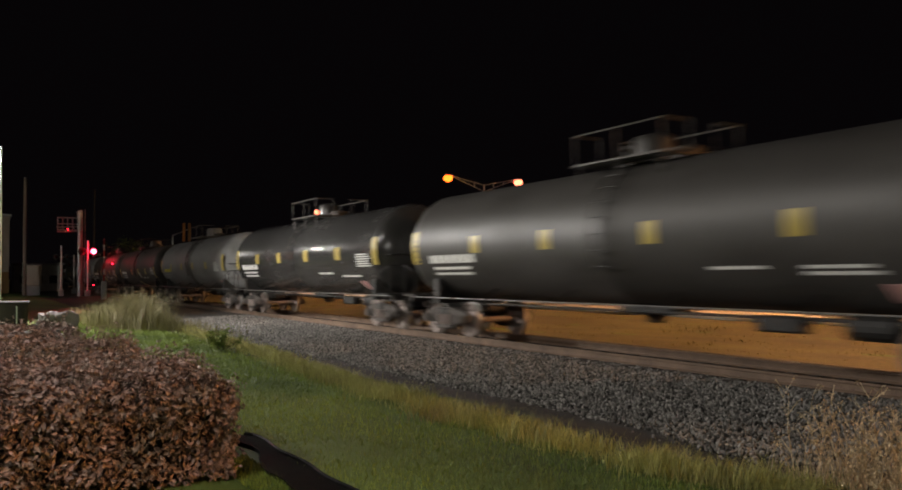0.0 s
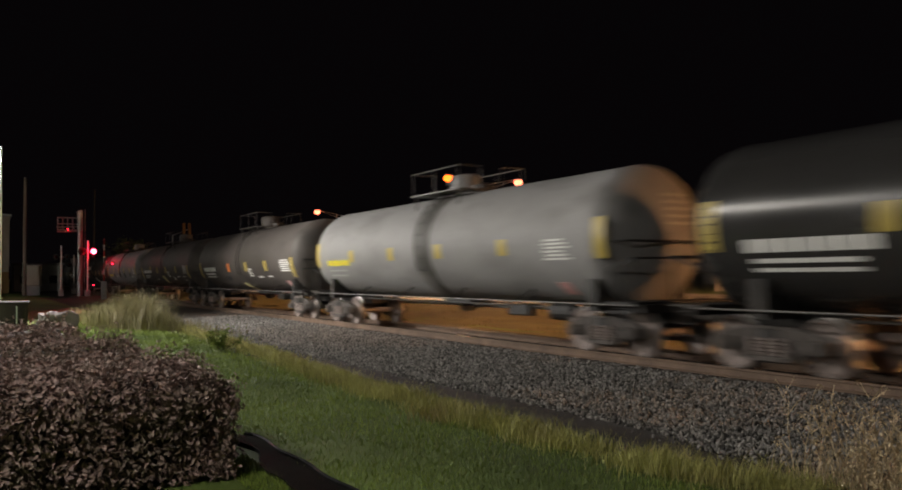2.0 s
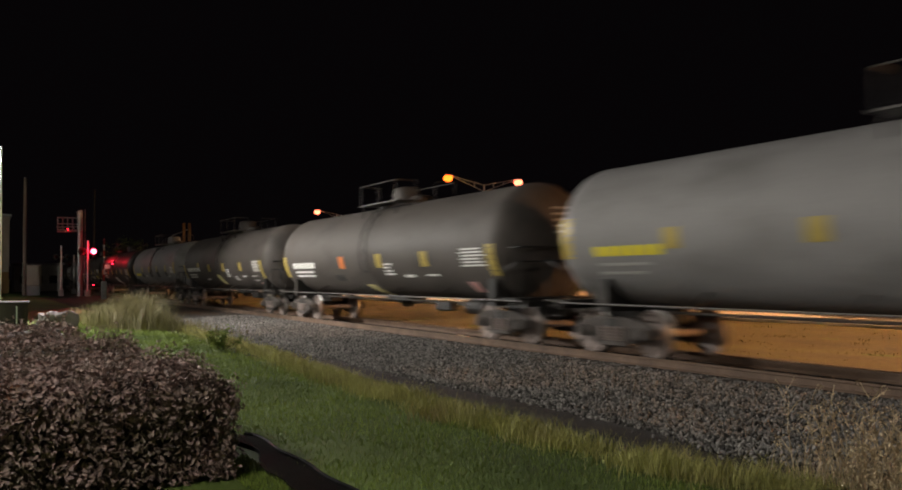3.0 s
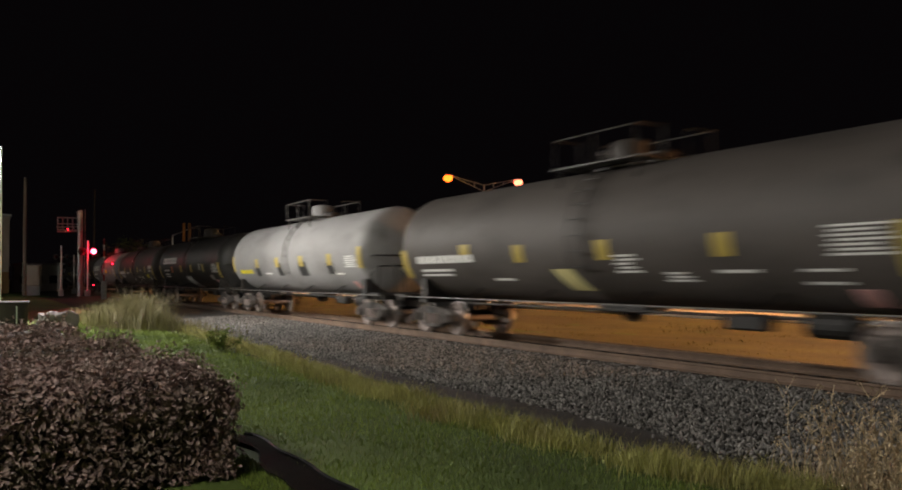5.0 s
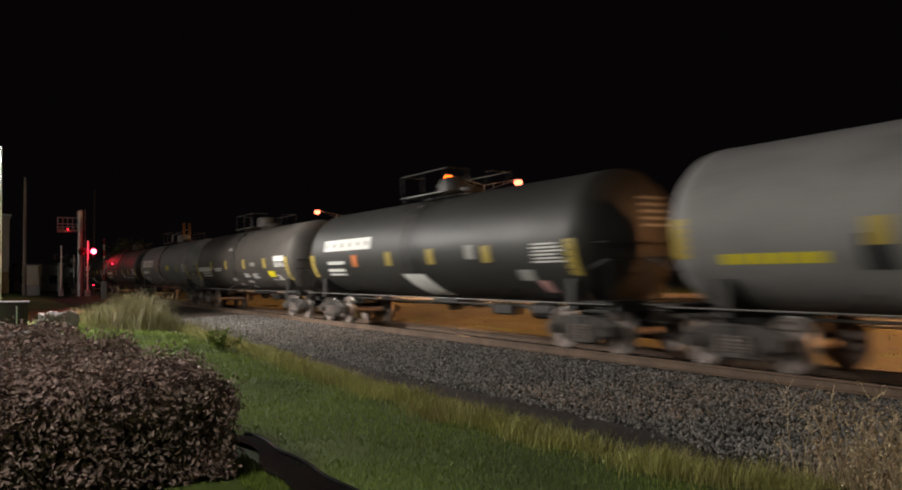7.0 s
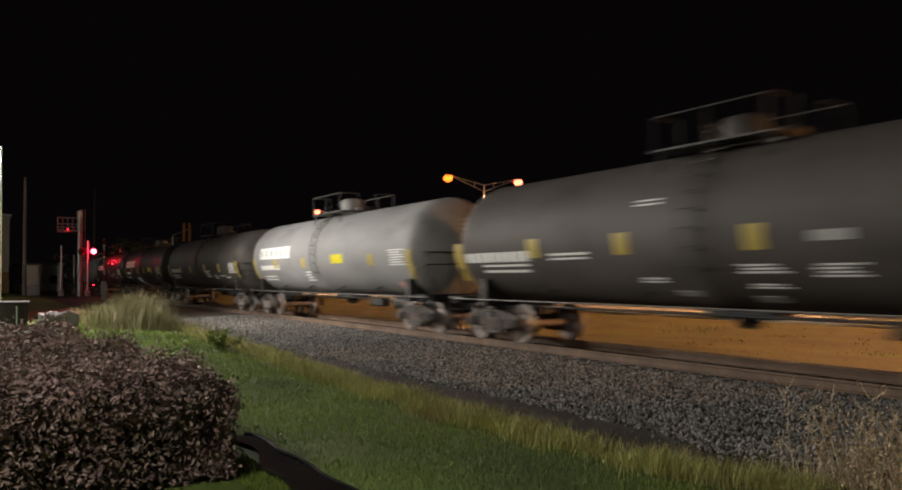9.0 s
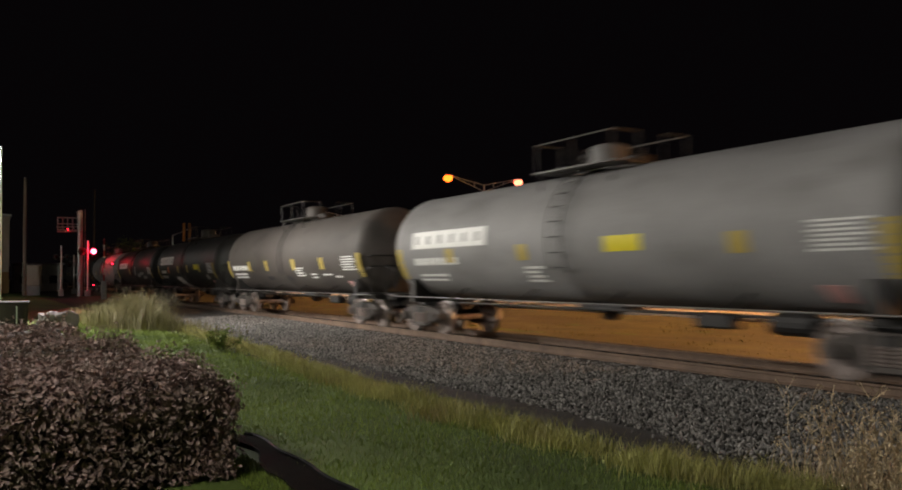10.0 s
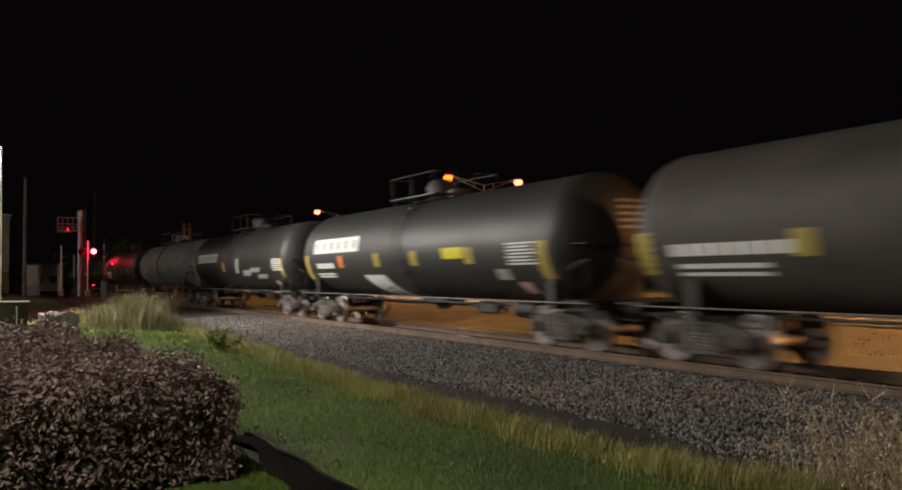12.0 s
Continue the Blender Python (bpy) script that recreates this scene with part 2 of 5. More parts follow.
def grid_sheet(bm, xs, ys, height):
    grid = [[bm.verts.new((x, y, height(x, y))) for x in xs] for y in ys]
    for a, b in zip(grid, grid[1:]):
        for k in range(len(xs) - 1):
            bm.faces.new((a[k], a[k + 1], b[k + 1], b[k]))
    return bm


def steps(*spans):
    out = []
    for a, b, d in spans:
        n = max(1, round((b - a) / d))
        out += [a + (b - a) * k / n for k in range(n)]
    return out + [spans[-1][1]]


ground = part("ground", grid_sheet(B(), steps((-1500, -120, 230), (-120, -40, 4), (-40, 12, 0.7), (12, 60, 6), (60, 900, 210)),
              steps((-700, -60, 160), (-60, 0, 6), (0, 8, 0.35), (8, 30, 1.5), (30, 80, 10), (80, 1500, 220)), ground_height), GRASS, None, "mown lawn sloping to a shallow ditch", True)
tagged(ground, category="lawn", kind="structure")
verge = part("verge", grid_sheet(B(), steps((-300, -60, 12), (-60, 20, 1.5), (20, 120, 10)), steps((16.2, 24.7, 0.6)),
             lambda x, y: ground_height(x, y) + 0.02 + 0.05 * noise.noise(Vector((x, y, 3)))), FIELD, None, "rough yellowed grass verge between track and road", True)
tagged(verge, category="grass verge", kind="structure")

# ---- the road beyond the track ----
bm = box(B(), -80, 38.2, 0.0, 480, 26, 0.08)
tagged(part("road", bm, ASPHALT, None, "asphalt road lit orange by sodium lamps"), category="road", kind="structure")
# added strip: the road's bright lamplit line, painted as a paler surface
LAMPLIT_STRIP = material("pale_lamplit_strip", (0.62, 0.59, 0.54), 0.4, 0, 0.12, 0.8, 50, 0.12, (0.4, 0.37, 0.33), 0.5, 0.5)
bm = box(B(), -80, 26.6, 0.02, 480, 2.6, 0.08)
tagged(part("lamplit_strip", bm, LAMPLIT_STRIP, None, "added pale strip, the lamplit gleam of the road put into its colour"), category="road shoulder", kind="structure")
bm = box(B(), -80, 25.0, -0.01, 480, 0.3, 0.16, bevel=0.03)
tagged(part("kerb", bm, WHITE_PAINT, None, "pale concrete kerb along the road"), category="kerb", kind="structure")

# ---- bare soil between the lawn's tall edge and the ballast ----
SOIL = material("bare_dark_soil", (0.038, 0.03, 0.024), 0.95, 0, 0.5, 3, 40, 0.8, (0.02, 0.017, 0.014), 1.5, 0.7, 0.03)
soil = part("soil_strip", grid_sheet(B(), steps((-90, -40, 4), (-40, 2, 0.4)), steps((5.6, 7.6, 0.16)),
            lambda x, y: ground_height(x, y) + 0.02 - 0.1 * max(0.0, (6.0 + 0.3 * noise.noise(Vector((x * 0.6, 3, 0))) - y)) + 0.025 * noise.noise(Vector((x * 3, y * 3, 2)))), SOIL, None, "bare dark soil strip beside the ballast", True)
tagged(soil, category="soil", kind="structure")

# ---- the track: ballast bed, ties, two rails ----
def bed_height(x, y):
    rows = [(6.5, -0.36), (7.0, -0.27), (7.3, -0.2), (9.3, -0.09), (10.3, BASE), (14.0, BASE), (15.2, -0.12), (17.4, -0.36)]
    z = -0.36
    for (a, za), (b, zb) in zip(rows, rows[1:]):
        if a <= y <= b:
            z = za + (zb - za) * (y - a) / (b - a)
    return z + 0.02 * noise.noise(Vector((x * 2.2, y * 2.2, 5))) + 0.012 * noise.noise(Vector((x * 7, y * 7, 1)))


# its dark colour gives the shaded gaps between the loose stones
bed = part("ballast_bed", grid_sheet(B(), steps((-420, -60, 20), (-60, -25, 0.6), (-25, 6, 0.22), (6, 60, 3)), steps((6.5, 11.0, 0.2), (11.0, 17.4, 0.6)), lambda x, y: bed_height(x, y) - 0.025), BALLAST, None, "crushed stone ballast bed, darkened for the shade between its stones", True)
tagged(bed, category="ballast", kind="structure")

RAIL_PROFILE = [(-0.07, 0.0), (0.07, 0.0), (0.07, 0.012), (0.012, 0.035), (0.012, 0.13), (0.036, 0.142), (0.036, 0.172), (0.028, 0.18), (-0.028, 0.18), (-0.036, 0.172), (-0.036, 0.142), (-0.012, 0.13), (-0.012, 0.035), (-0.07, 0.012)]


def rail(y):
    ob = thing("rail", "rusty steel rail with a polished running surface", "rail", "rails of the track")
    bm = B()
    ends = [[bm.verts.new((x, y + a, BASE + z)) for a, z in RAIL_PROFILE] for x in (-420, 60)]
    n = len(RAIL_PROFILE)
    for k in range(n):
        bm.faces.new((ends[0][k], ends[0][(k + 1) % n], ends[1][(k + 1) % n], ends[1][k]))
    bmesh.ops.recalc_face_normals(bm, faces=bm.faces)
    part("web", bm, RUST, ob)
    bm = B()
    crown = [(-0.03 + 0.006 * k, 0.006 - 5.5 * (-0.03 + 0.006 * k) ** 2) for k in range(11)]
    rows = [[bm.verts.new((x, y + a, RAIL + z)) for a, z in crown] for x in (-420, 60)]
    for k in range(10):
        bm.faces.new((rows[0][k], rows[1][k], rows[1][k + 1], rows[0][k + 1]))
    bmesh.ops.recalc_face_normals(bm, faces=bm.faces)
    part("running_surface", bm, HEAD, ob, "polished steel running surface", True)
    return ob


rail(TRACK - 0.755)
rail(TRACK + 0.755)


def tie():
    bm = box(B(), 0, 0, -0.085, 0.23, 2.6, 0.18, bevel=0.015)
    return bm


first = part("tie", tie(), TIE)
tagged(first, "weathered dark timber tie half sunk in ballast", "tie", "ties of the track")
first.matrix_basis = pose(-62, TRACK, BASE)
for k in range(1, 132):
    copy_thing(first, pose(-62 + k * 0.52 + random.uniform(-0.02, 0.02), TRACK + random.uniform(-0.03, 0.03), BASE, 0, 0, random.uniform(-0.8, 0.8)))

# ---- the train ----
SPEED = 14.206
PITCH = 17.93
REAR = -21.15          # where the first car's rear coupler stands at the start
RADIUS, AXIS = 1.497, 2.457
HALF = 8.0           # half the tank's length


# how far each car's tank reaches to the rear and to the front of its middle
TANK_ENDS = {0: (8.6, 8.0), 1: (8.6, 8.0), 2: (8.55, 7.85), 3: (8.5, 7.95), 4: (8.5, 7.95), 5: (8.45, 7.62), 6: (8.5, 7.85), 7: (8.2, 8.0), 8: (8.25, 8.0), 9: (8.6, 8.0), 10: (8.5, 7.9), 11: (8.4, 8.0)}


def tank_rows(rear=8.0, front=8.0):
    # the dished head, from its pole to the shell
    head = [(-HALF + 0.72 * (1 - math.cos(math.pi / 2 * k / 8)), max(RADIUS * math.sin(math.pi / 2 * k / 8), 0.02)) for k in range(9)]
    shell = [(-HALF + 0.75, RADIUS + 0.006), (-HALF + 0.9, RADIUS + 0.006), (-HALF + 0.92, RADIUS)]
    middle = [(x, RADIUS) for x in (-4.2, -4.18)] + [(-0.02, RADIUS), (0.0, RADIUS + 0.004), (0.02, RADIUS)]
    left = head + shell + middle[:2]
    rows = left + middle[2:] + [(-x, r) for x, r in reversed(left)]
    return [(x + (HALF - rear) * (x < -5) + (front - HALF) * (x > 5), r) for x, r in rows]


def patch(bm, x0, x1, z0, z1, skew=0.0, lift=0.006, side=-1, rows=8):
    """A thin plate that follows the tank's side from height z0 to z1; skew shifts its upper edge along the car."""
    angles = [math.asin(max(-1, min(1, (z - AXIS) / RADIUS))) for z in (z0, z1)]
    front, back = [], []
    for k in range(rows + 1):
        f = k / rows
        a = angles[0] + (angles[1] - angles[0]) * f
        for out, r in ((front, RADIUS + lift), (back, RADIUS - 0.01)):
            out.append([bm.verts.new((x + skew * f, side * r * math.cos(a), AXIS + r * math.sin(a))) for x in (x0, x1)])
    for k in range(rows):
        bm.faces.new((front[k][0], front[k][1], front[k + 1][1], front[k + 1][0]))
        for j in (0, 1):
            bm.faces.new((front[k][j], front[k + 1][j], back[k + 1][j], back[k][j]))
    for k in (0, rows):
        bm.faces.new((front[k][0], front[k][1], back[k][1], back[k][0]))
    bmesh.ops.recalc_face_normals(bm, faces=bm.faces)
    return bm


def wheel_rows(s):
    return [(s * 0.68, 0.1), (s * 0.68, 0.16), (s * 0.712, 0.2), (s * 0.722, 0.36), (s * 0.70, 0.40), (s * 0.695, 0.482), (s * 0.715, 0.484), (s * 0.728, 0.458), (s * 0.825, 0.45), (s * 0.825, 0.4), (s * 0.79, 0.38), (s * 0.77, 0.24), (s * 0.8, 0.17), (s * 0.83, 0.15), (s * 0.83, 0.02)]


TURN_Y = Matrix.Rotation(radians(90), 4, "Z")
PROTO = {}


def build_truck(x, car):
    """A two-axle truck: side frames, bolster, springs, and its turning wheelsets."""
    truck = new("truck")
    truck.parent = car
    truck.matrix_basis = Matrix.Translation((x, 0, 0))
    outline = [(-1.16, 0.4), (-1.14, 0.58), (-0.95, 0.66), (-0.45, 0.78), (0.45, 0.78), (0.95, 0.66), (1.14, 0.58), (1.16, 0.4), (1.0, 0.38), (0.72, 0.5), (0.5, 0.24), (0.3, 0.18), (-0.3, 0.18), (-0.5, 0.24), (-0.72, 0.5), (-1.0, 0.38)]
    for s in (-1, 1):
        key = ("frame", s)
        if key not in PROTO:
            bm = extrude_y(B(), outline, s * 0.98 - 0.07, s * 0.98 + 0.07)
            for e in (-1, 1):
                box(bm, e * 0.89, s * 1.03, 0.47, 0.3, 0.24, 0.24, bevel=0.03)
                rod(bm, (e * 0.89, s * 1.0, 0.46), (e * 0.89, s * 1.18, 0.46), 0.1, 12)
                box(bm, e * 0.5, s * 0.99, 0.5, 0.12, 0.2, 0.5, bevel=0.02)
            box(bm, 0, s * 1.0, 0.25, 0.72, 0.22, 0.1, bevel=0.02)
            PROTO[key] = part("side_frame", bm, TRUCK_STEEL, truck)
        else:
            share("side_frame", PROTO[key], truck, Matrix())
        for sx in (-0.24, 0.0, 0.24):
            if "spring" not in PROTO:
                coil = [(0.0, 0.06)]
                for k in range(5):
                    coil += [(k * 0.06 + 0.01, 0.085), (k * 0.06 + 0.04, 0.085), (k * 0.06 + 0.05, 0.06)]
                PROTO["spring"] = part("spring", lathe(B(), coil, 10, Matrix.Rotation(radians(-90), 4, "Y")), WHEEL_STEEL, truck)
                PROTO["spring"].matrix_basis = Matrix.Translation((sx, s * 1.06, 0.3))
            else:
                share("spring", PROTO["spring"], truck, Matrix.Translation((sx, s * 1.06, 0.3)))
    if "bolster" not in PROTO:
        bm = box(B(), 0, 0, 0.64, 0.4, 2.2, 0.2, bevel=0.03)
        rod(bm, (0, 0, 0.7), (0, 0, 0.86), 0.22, 16)
        PROTO["bolster"] = part("bolster", bm, BLACK_STEEL, truck)
        bm = box(B(), 0, 0, 0.42, 0.1, 1.7, 0.12, bevel=0.02)
        for s in (-0.75, 0.75):
            box(bm, 0, s, 0.46, 0.08, 0.09, 0.34, bevel=0.01)
        PROTO["brake"] = part("brake_beam", bm, BLACK_STEEL, truck)
        PROTO["brake"].matrix_basis = Matrix.Translation((-0.42, 0, 0))
        share("brake_beam", PROTO["brake"], truck, Matrix.Translation((0.42, 0, 0)))
    else:
        share("bolster", PROTO["bolster"], truck, Matrix())
        for e in (-0.42, 0.42):
            share("brake_beam", PROTO["brake"], truck, Matrix.Translation((e, 0, 0)))
    wheels = []
    for e in (-0.889, 0.889):
        if "wheels" not in PROTO:
            bm = B()
            for s in (-1, 1):
                lathe(bm, wheel_rows(s), 32, TURN_Y)
                for k in range(3):
                    a = 2 * math.pi * k / 3
                    rod(bm, (0.08 * math.sin(a), s * 0.82, 0.08 * math.cos(a)), (0.08 * math.sin(a), s * 0.85, 0.08 * math.cos(a)), 0.025, 6)
            rod(bm, (0, -0.95, 0), (0, 0.95, 0), 0.085, 12)
            w = part("wheelset", bm, WHEEL_STEEL, truck, "rust-brown steel wheelset with bright treads", True)
            w.data.materials.append(TREAD)
            for p in w.data.polygons:
                c = p.center
                if 0.44 < math.hypot(c.x, c.z) < 0.47 and abs(c.y) > 0.72:
                    p.material_index = 1
            PROTO["wheels"] = w
            w.matrix_basis = Matrix.Translation((e, 0, 0.458))
        else:
            w = share("wheelset", PROTO["wheels"], truck, Matrix.Translation((e, 0, 0.458)), "rust-brown steel wheelset with bright treads")
        wheels.append((w, e))
    return wheels


def tube(bm, points, r, n=6):
    """One round bar bent along points."""
    points = [Vector(p) for p in points]
    rings = []
    for k, p in enumerate(points):
        d = (points[min(k + 1, len(points) - 1)] - points[max(k - 1, 0)]).normalized()
        side = d.cross(Vector((0.31, 0.17, 0.93))).normalized()
        up = d.cross(side)
        rings.append([bm.verts.new(p + (side * math.cos(a) + up * math.sin(a)) * r) for a in (2 * math.pi * j / n for j in range(n))])
    for a, b in zip(rings, rings[1:]):
        for j in range(n):
            bm.faces.new((a[j], a[(j + 1) % n], b[(j + 1) % n], b[j]))
    bm.faces.new(rings[0])
    bm.faces.new(rings[-1])
    bmesh.ops.recalc_face_normals(bm, faces=bm.faces)
    return bm


def common(key, name, car, maker, mat, label="", smooth=False, m=Matrix()):
    """A part that all the cars share: made once, then linked again."""
    k = (key, mat.name)
    if k not in PROTO:
        PROTO[k] = part(name, maker(), mat, car, label, smooth)
        PROTO[k].matrix_basis = m
        return PROTO[k]
    return share(name, PROTO[k], car, m, label)


def ladder(bm, x, y, z0, z1, w=0.42, n=8, lean=0.0):
    for s in (-w / 2, w / 2):
        rod(bm, (x + s, y, z0), (x + s, y + lean, z1), 0.018, 6)
    for k in range(n):
        f = (k + 0.5) / n
        rod(bm, (x - w / 2, y + lean * f, z0 + (z1 - z0) * f), (x + w / 2, y + lean * f, z0 + (z1 - z0) * f), 0.012, 6)
    return bm


def on_side(x, degrees, lift=0.13):
    a = radians(degrees)
    return (x, -(RADIUS + lift) * math.cos(a), AXIS + (RADIUS + lift) * math.sin(a))


def side_ladder(car):
    """Stiles and rungs that follow the tank's side up to the platform."""
    for s in (-0.22, 0.22):
        common(("stile", s), "ladder_stile", car, lambda: tube(B(), [on_side(s, -26 + k * 12.5) for k in range(9)], 0.02), BLACK_STEEL)
    for k in range(9):
        common(("rung", k), "ladder_rung", car, lambda: rod(B(), on_side(-0.22, -24 + k * 11.8), on_side(0.22, -24 + k * 11.8), 0.014, 6), BLACK_STEEL)


def top_platform(car, steel):
    """Planks, cross members and legs of the walkway, with a bent railing on both sides."""
    top = AXIS + RADIUS
    for y in (-0.95, -0.62, 0.62, 0.95):
        common("plank", "plank", car, lambda: box(B(), 0, 0, 0.02, 2.7, 0.26, 0.04), steel, m=Matrix.Translation((0, y, top)))
    for x in (-1.2, 1.2):
        common("cross", "cross_member", car, lambda: box(B(), 0, 0, 0.02, 0.3, 2.1, 0.046), steel, m=Matrix.Translation((x, 0, top)))
    for x in (-1.2, 0, 1.2):
        for s in (-1, 1):
            common("leg", "platform_leg", car, lambda: rod(B(), (0, 0, 0), (0, 0, -0.42), 0.025, 6), steel, m=Matrix.Translation((x, s * 1.0, top)))
    top += 0.04
    for s in (-1, 1):
        bent = [(-1.3, s * 0.35, top), (-1.3, s * 0.35, top + 0.62), (-1.3, s * 1.06, top + 0.62), (1.3, s * 1.06, top + 0.62), (1.3, s * 0.35, top + 0.62), (1.3, s * 0.35, top)]
        common(("railing", s), "railing", car, lambda: tube(B(), bent, 0.017), steel)
        for x in (-1.28, 0.0, 1.28):
            common("post", "railing_post", car, lambda: rod(B(), (0, 0, 0), (0, 0, 0.62), 0.014, 6), steel, m=Matrix.Translation((x, s * 1.06, top)))


def housing():
    top = AXIS + RADIUS - 0.02
    m = Matrix.Translation((0, 0, top)) @ Matrix.Rotation(radians(-90), 4, "Y")
    bm = lathe(B(), [(0, 0.42), (0.1, 0.42), (0.12, 0.46), (0.17, 0.46), (0.18, 0.42), (0.5, 0.42), (0.56, 0.38), (0.6, 0.25), (0.61, 0.02)], 24, m)
    return bm


def valve():
    top = AXIS + RADIUS - 0.02
    m = Matrix.Translation((0.8, 0.1, top)) @ Matrix.Rotation(radians(-90), 4, "Y")
    bm = lathe(B(), [(0, 0.28), (0.16, 0.28), (0.17, 0.33), (0.22, 0.33), (0.26, 0.2), (0.3, 0.02)], 20, m)
    return bm


def relief_valve():
    top = AXIS + RADIUS - 0.02
    m = Matrix.Translation((-0.8, 0, top)) @ Matrix.Rotation(radians(-90), 4, "Y")
    return lathe(B(), [(0, 0.09), (0.4, 0.09), (0.4, 0.13), (0.46, 0.13), (0.5, 0.04)], 12, m)


def stub_sill(e):
    bm = box(B(), e * 7.3, 0, 0.84, 2.6, 0.5, 0.36, bevel=0.02)
    box(bm, e * 8.35, 0, 0.98, 0.14, 2.7, 0.16, bevel=0.01)
    for s in (-1, 1):
        # saddle webs between sill and tank
        bm2 = [(-0.12, 0.95), (0.12, 0.95), (0.12, 1.55), (-0.12, 1.55)]
        extrude_y(bm, [(e * 6.95 + x, z) for x, z in bm2], s * 0.25, s * 1.32)
        box(bm, e * 6.95, s * 0.7, 0.95, 0.32, 1.3, 0.12, bevel=0.01)
    return bm


def coupler(e):
    bm = box(B(), e * 8.62, 0, 0.86, 0.34, 0.18, 0.2, bevel=0.02)
    box(bm, e * 8.85, 0.04, 0.86, 0.26, 0.3, 0.3, bevel=0.05)
    rod(bm, (e * 8.4, 0.35, 0.8), (e * 8.6, 0.36, 0.5), 0.04, 8)
    rod(bm, (e * 8.6, 0.36, 0.5), (e * 8.98, 0.3, 0.62), 0.03, 8)
    return bm


def side_rails(car):
    for s in (-1, 1):
        common(("rod", s), "side_rail", car, lambda: rod(B(), (-8.3, s * 1.42, 1.04), (8.3, s * 1.42, 1.04), 0.018, 8), RAIL_GREY)
        for x in (-4.5, -1.5, 1.5, 4.5):
            common(("bracket", s), "bracket", car, lambda: rod(B(), (0, s * 1.42, 1.04), (0, s * 0.95, 1.31), 0.018, 6), BLACK_STEEL, m=Matrix.Translation((x, 0, 0)))


def end_walk(e):
    bm = box(B(), e * 7.9, 0, 1.08, 0.75, 2.9, 0.05, bevel=0.01)
    for s in (-1.4, 1.4):
        ladder(bm, e * 7.95, s, 0.45, 1.08, 0.4, 3)
        rod(bm, (e * 8.25, s, 1.08), (e * 8.25, s, 1.95), 0.02, 6)
        rod(bm, (e * 7.6, s, 1.08), (e * 7.6, s, 1.75), 0.02, 6)
        rod(bm, (e * 8.25, s, 1.95), (e * 7.6, s, 1.75), 0.02, 6)
    rod(bm, (e * 8.25, -1.4, 1.95), (e * 8.25, 1.4, 1.95), 0.02, 6)
    return bm


def outlet():
    m = Matrix.Translation((0, 0, 0.62)) @ Matrix.Rotation(radians(-90), 4, "Y")
    bm = lathe(B(), [(0, 0.1), (0.05, 0.2), (0.22, 0.22), (0.42, 0.5)], 16, m)
    box(bm, 0, 0, 0.9, 1.5, 0.7, 0.16, bevel=0.03)
    return bm


def brake_gear():
    bm = box(B(), 3.4, -0.5, 0.78, 0.9, 0.3, 0.28, bevel=0.04)
    rod(bm, (4.6, -0.45, 0.78), (5.4, -0.45, 0.78), 0.2, 14)
    rod(bm, (-6.5, -0.5, 0.88), (6.5, -0.5, 0.88), 0.03, 6)
    return bm


def head_point(y, z, lift=0.012):
    r = math.hypot(y, z - AXIS)
    return (HALF - 0.72 * (1 - math.sqrt(max(0, 1 - (r / RADIUS) ** 2))) + lift, y, z)


def head_line(j):
    bm = B()
    for z in (3.25 - j * 0.15,):
        for k in range(4):
            y = -0.1 + k * 0.2
            a = [bm.verts.new(head_point(*p)) for p in ((y, z), (y, z + 0.06))] if k == 0 else b
            b = [bm.verts.new(head_point(*p)) for p in ((y + 0.2, z), (y + 0.2, z + 0.06))]
            bm.faces.new((a[0], b[0], b[1], a[1]))
    made = bmesh.ops.extrude_face_region(bm, geom=bm.faces[:])
    bmesh.ops.translate(bm, vec=(0.006, 0, 0), verts=[v for v in made["geom"] if isinstance(v, bmesh.types.BMVert)])
    return bm


def head_bar():
    bm = B()
    x = HALF + 0.1
    rod(bm, (x, -1.3, 2.3), (x, 1.3, 2.3), 0.025, 6)
    for y in (-1.25, -0.5, 0.5, 1.25):
        rod(bm, (x, y, 2.3), head_point(y * 0.98, 2.3, -0.05), 0.02, 6)
    return bm


CARS = []


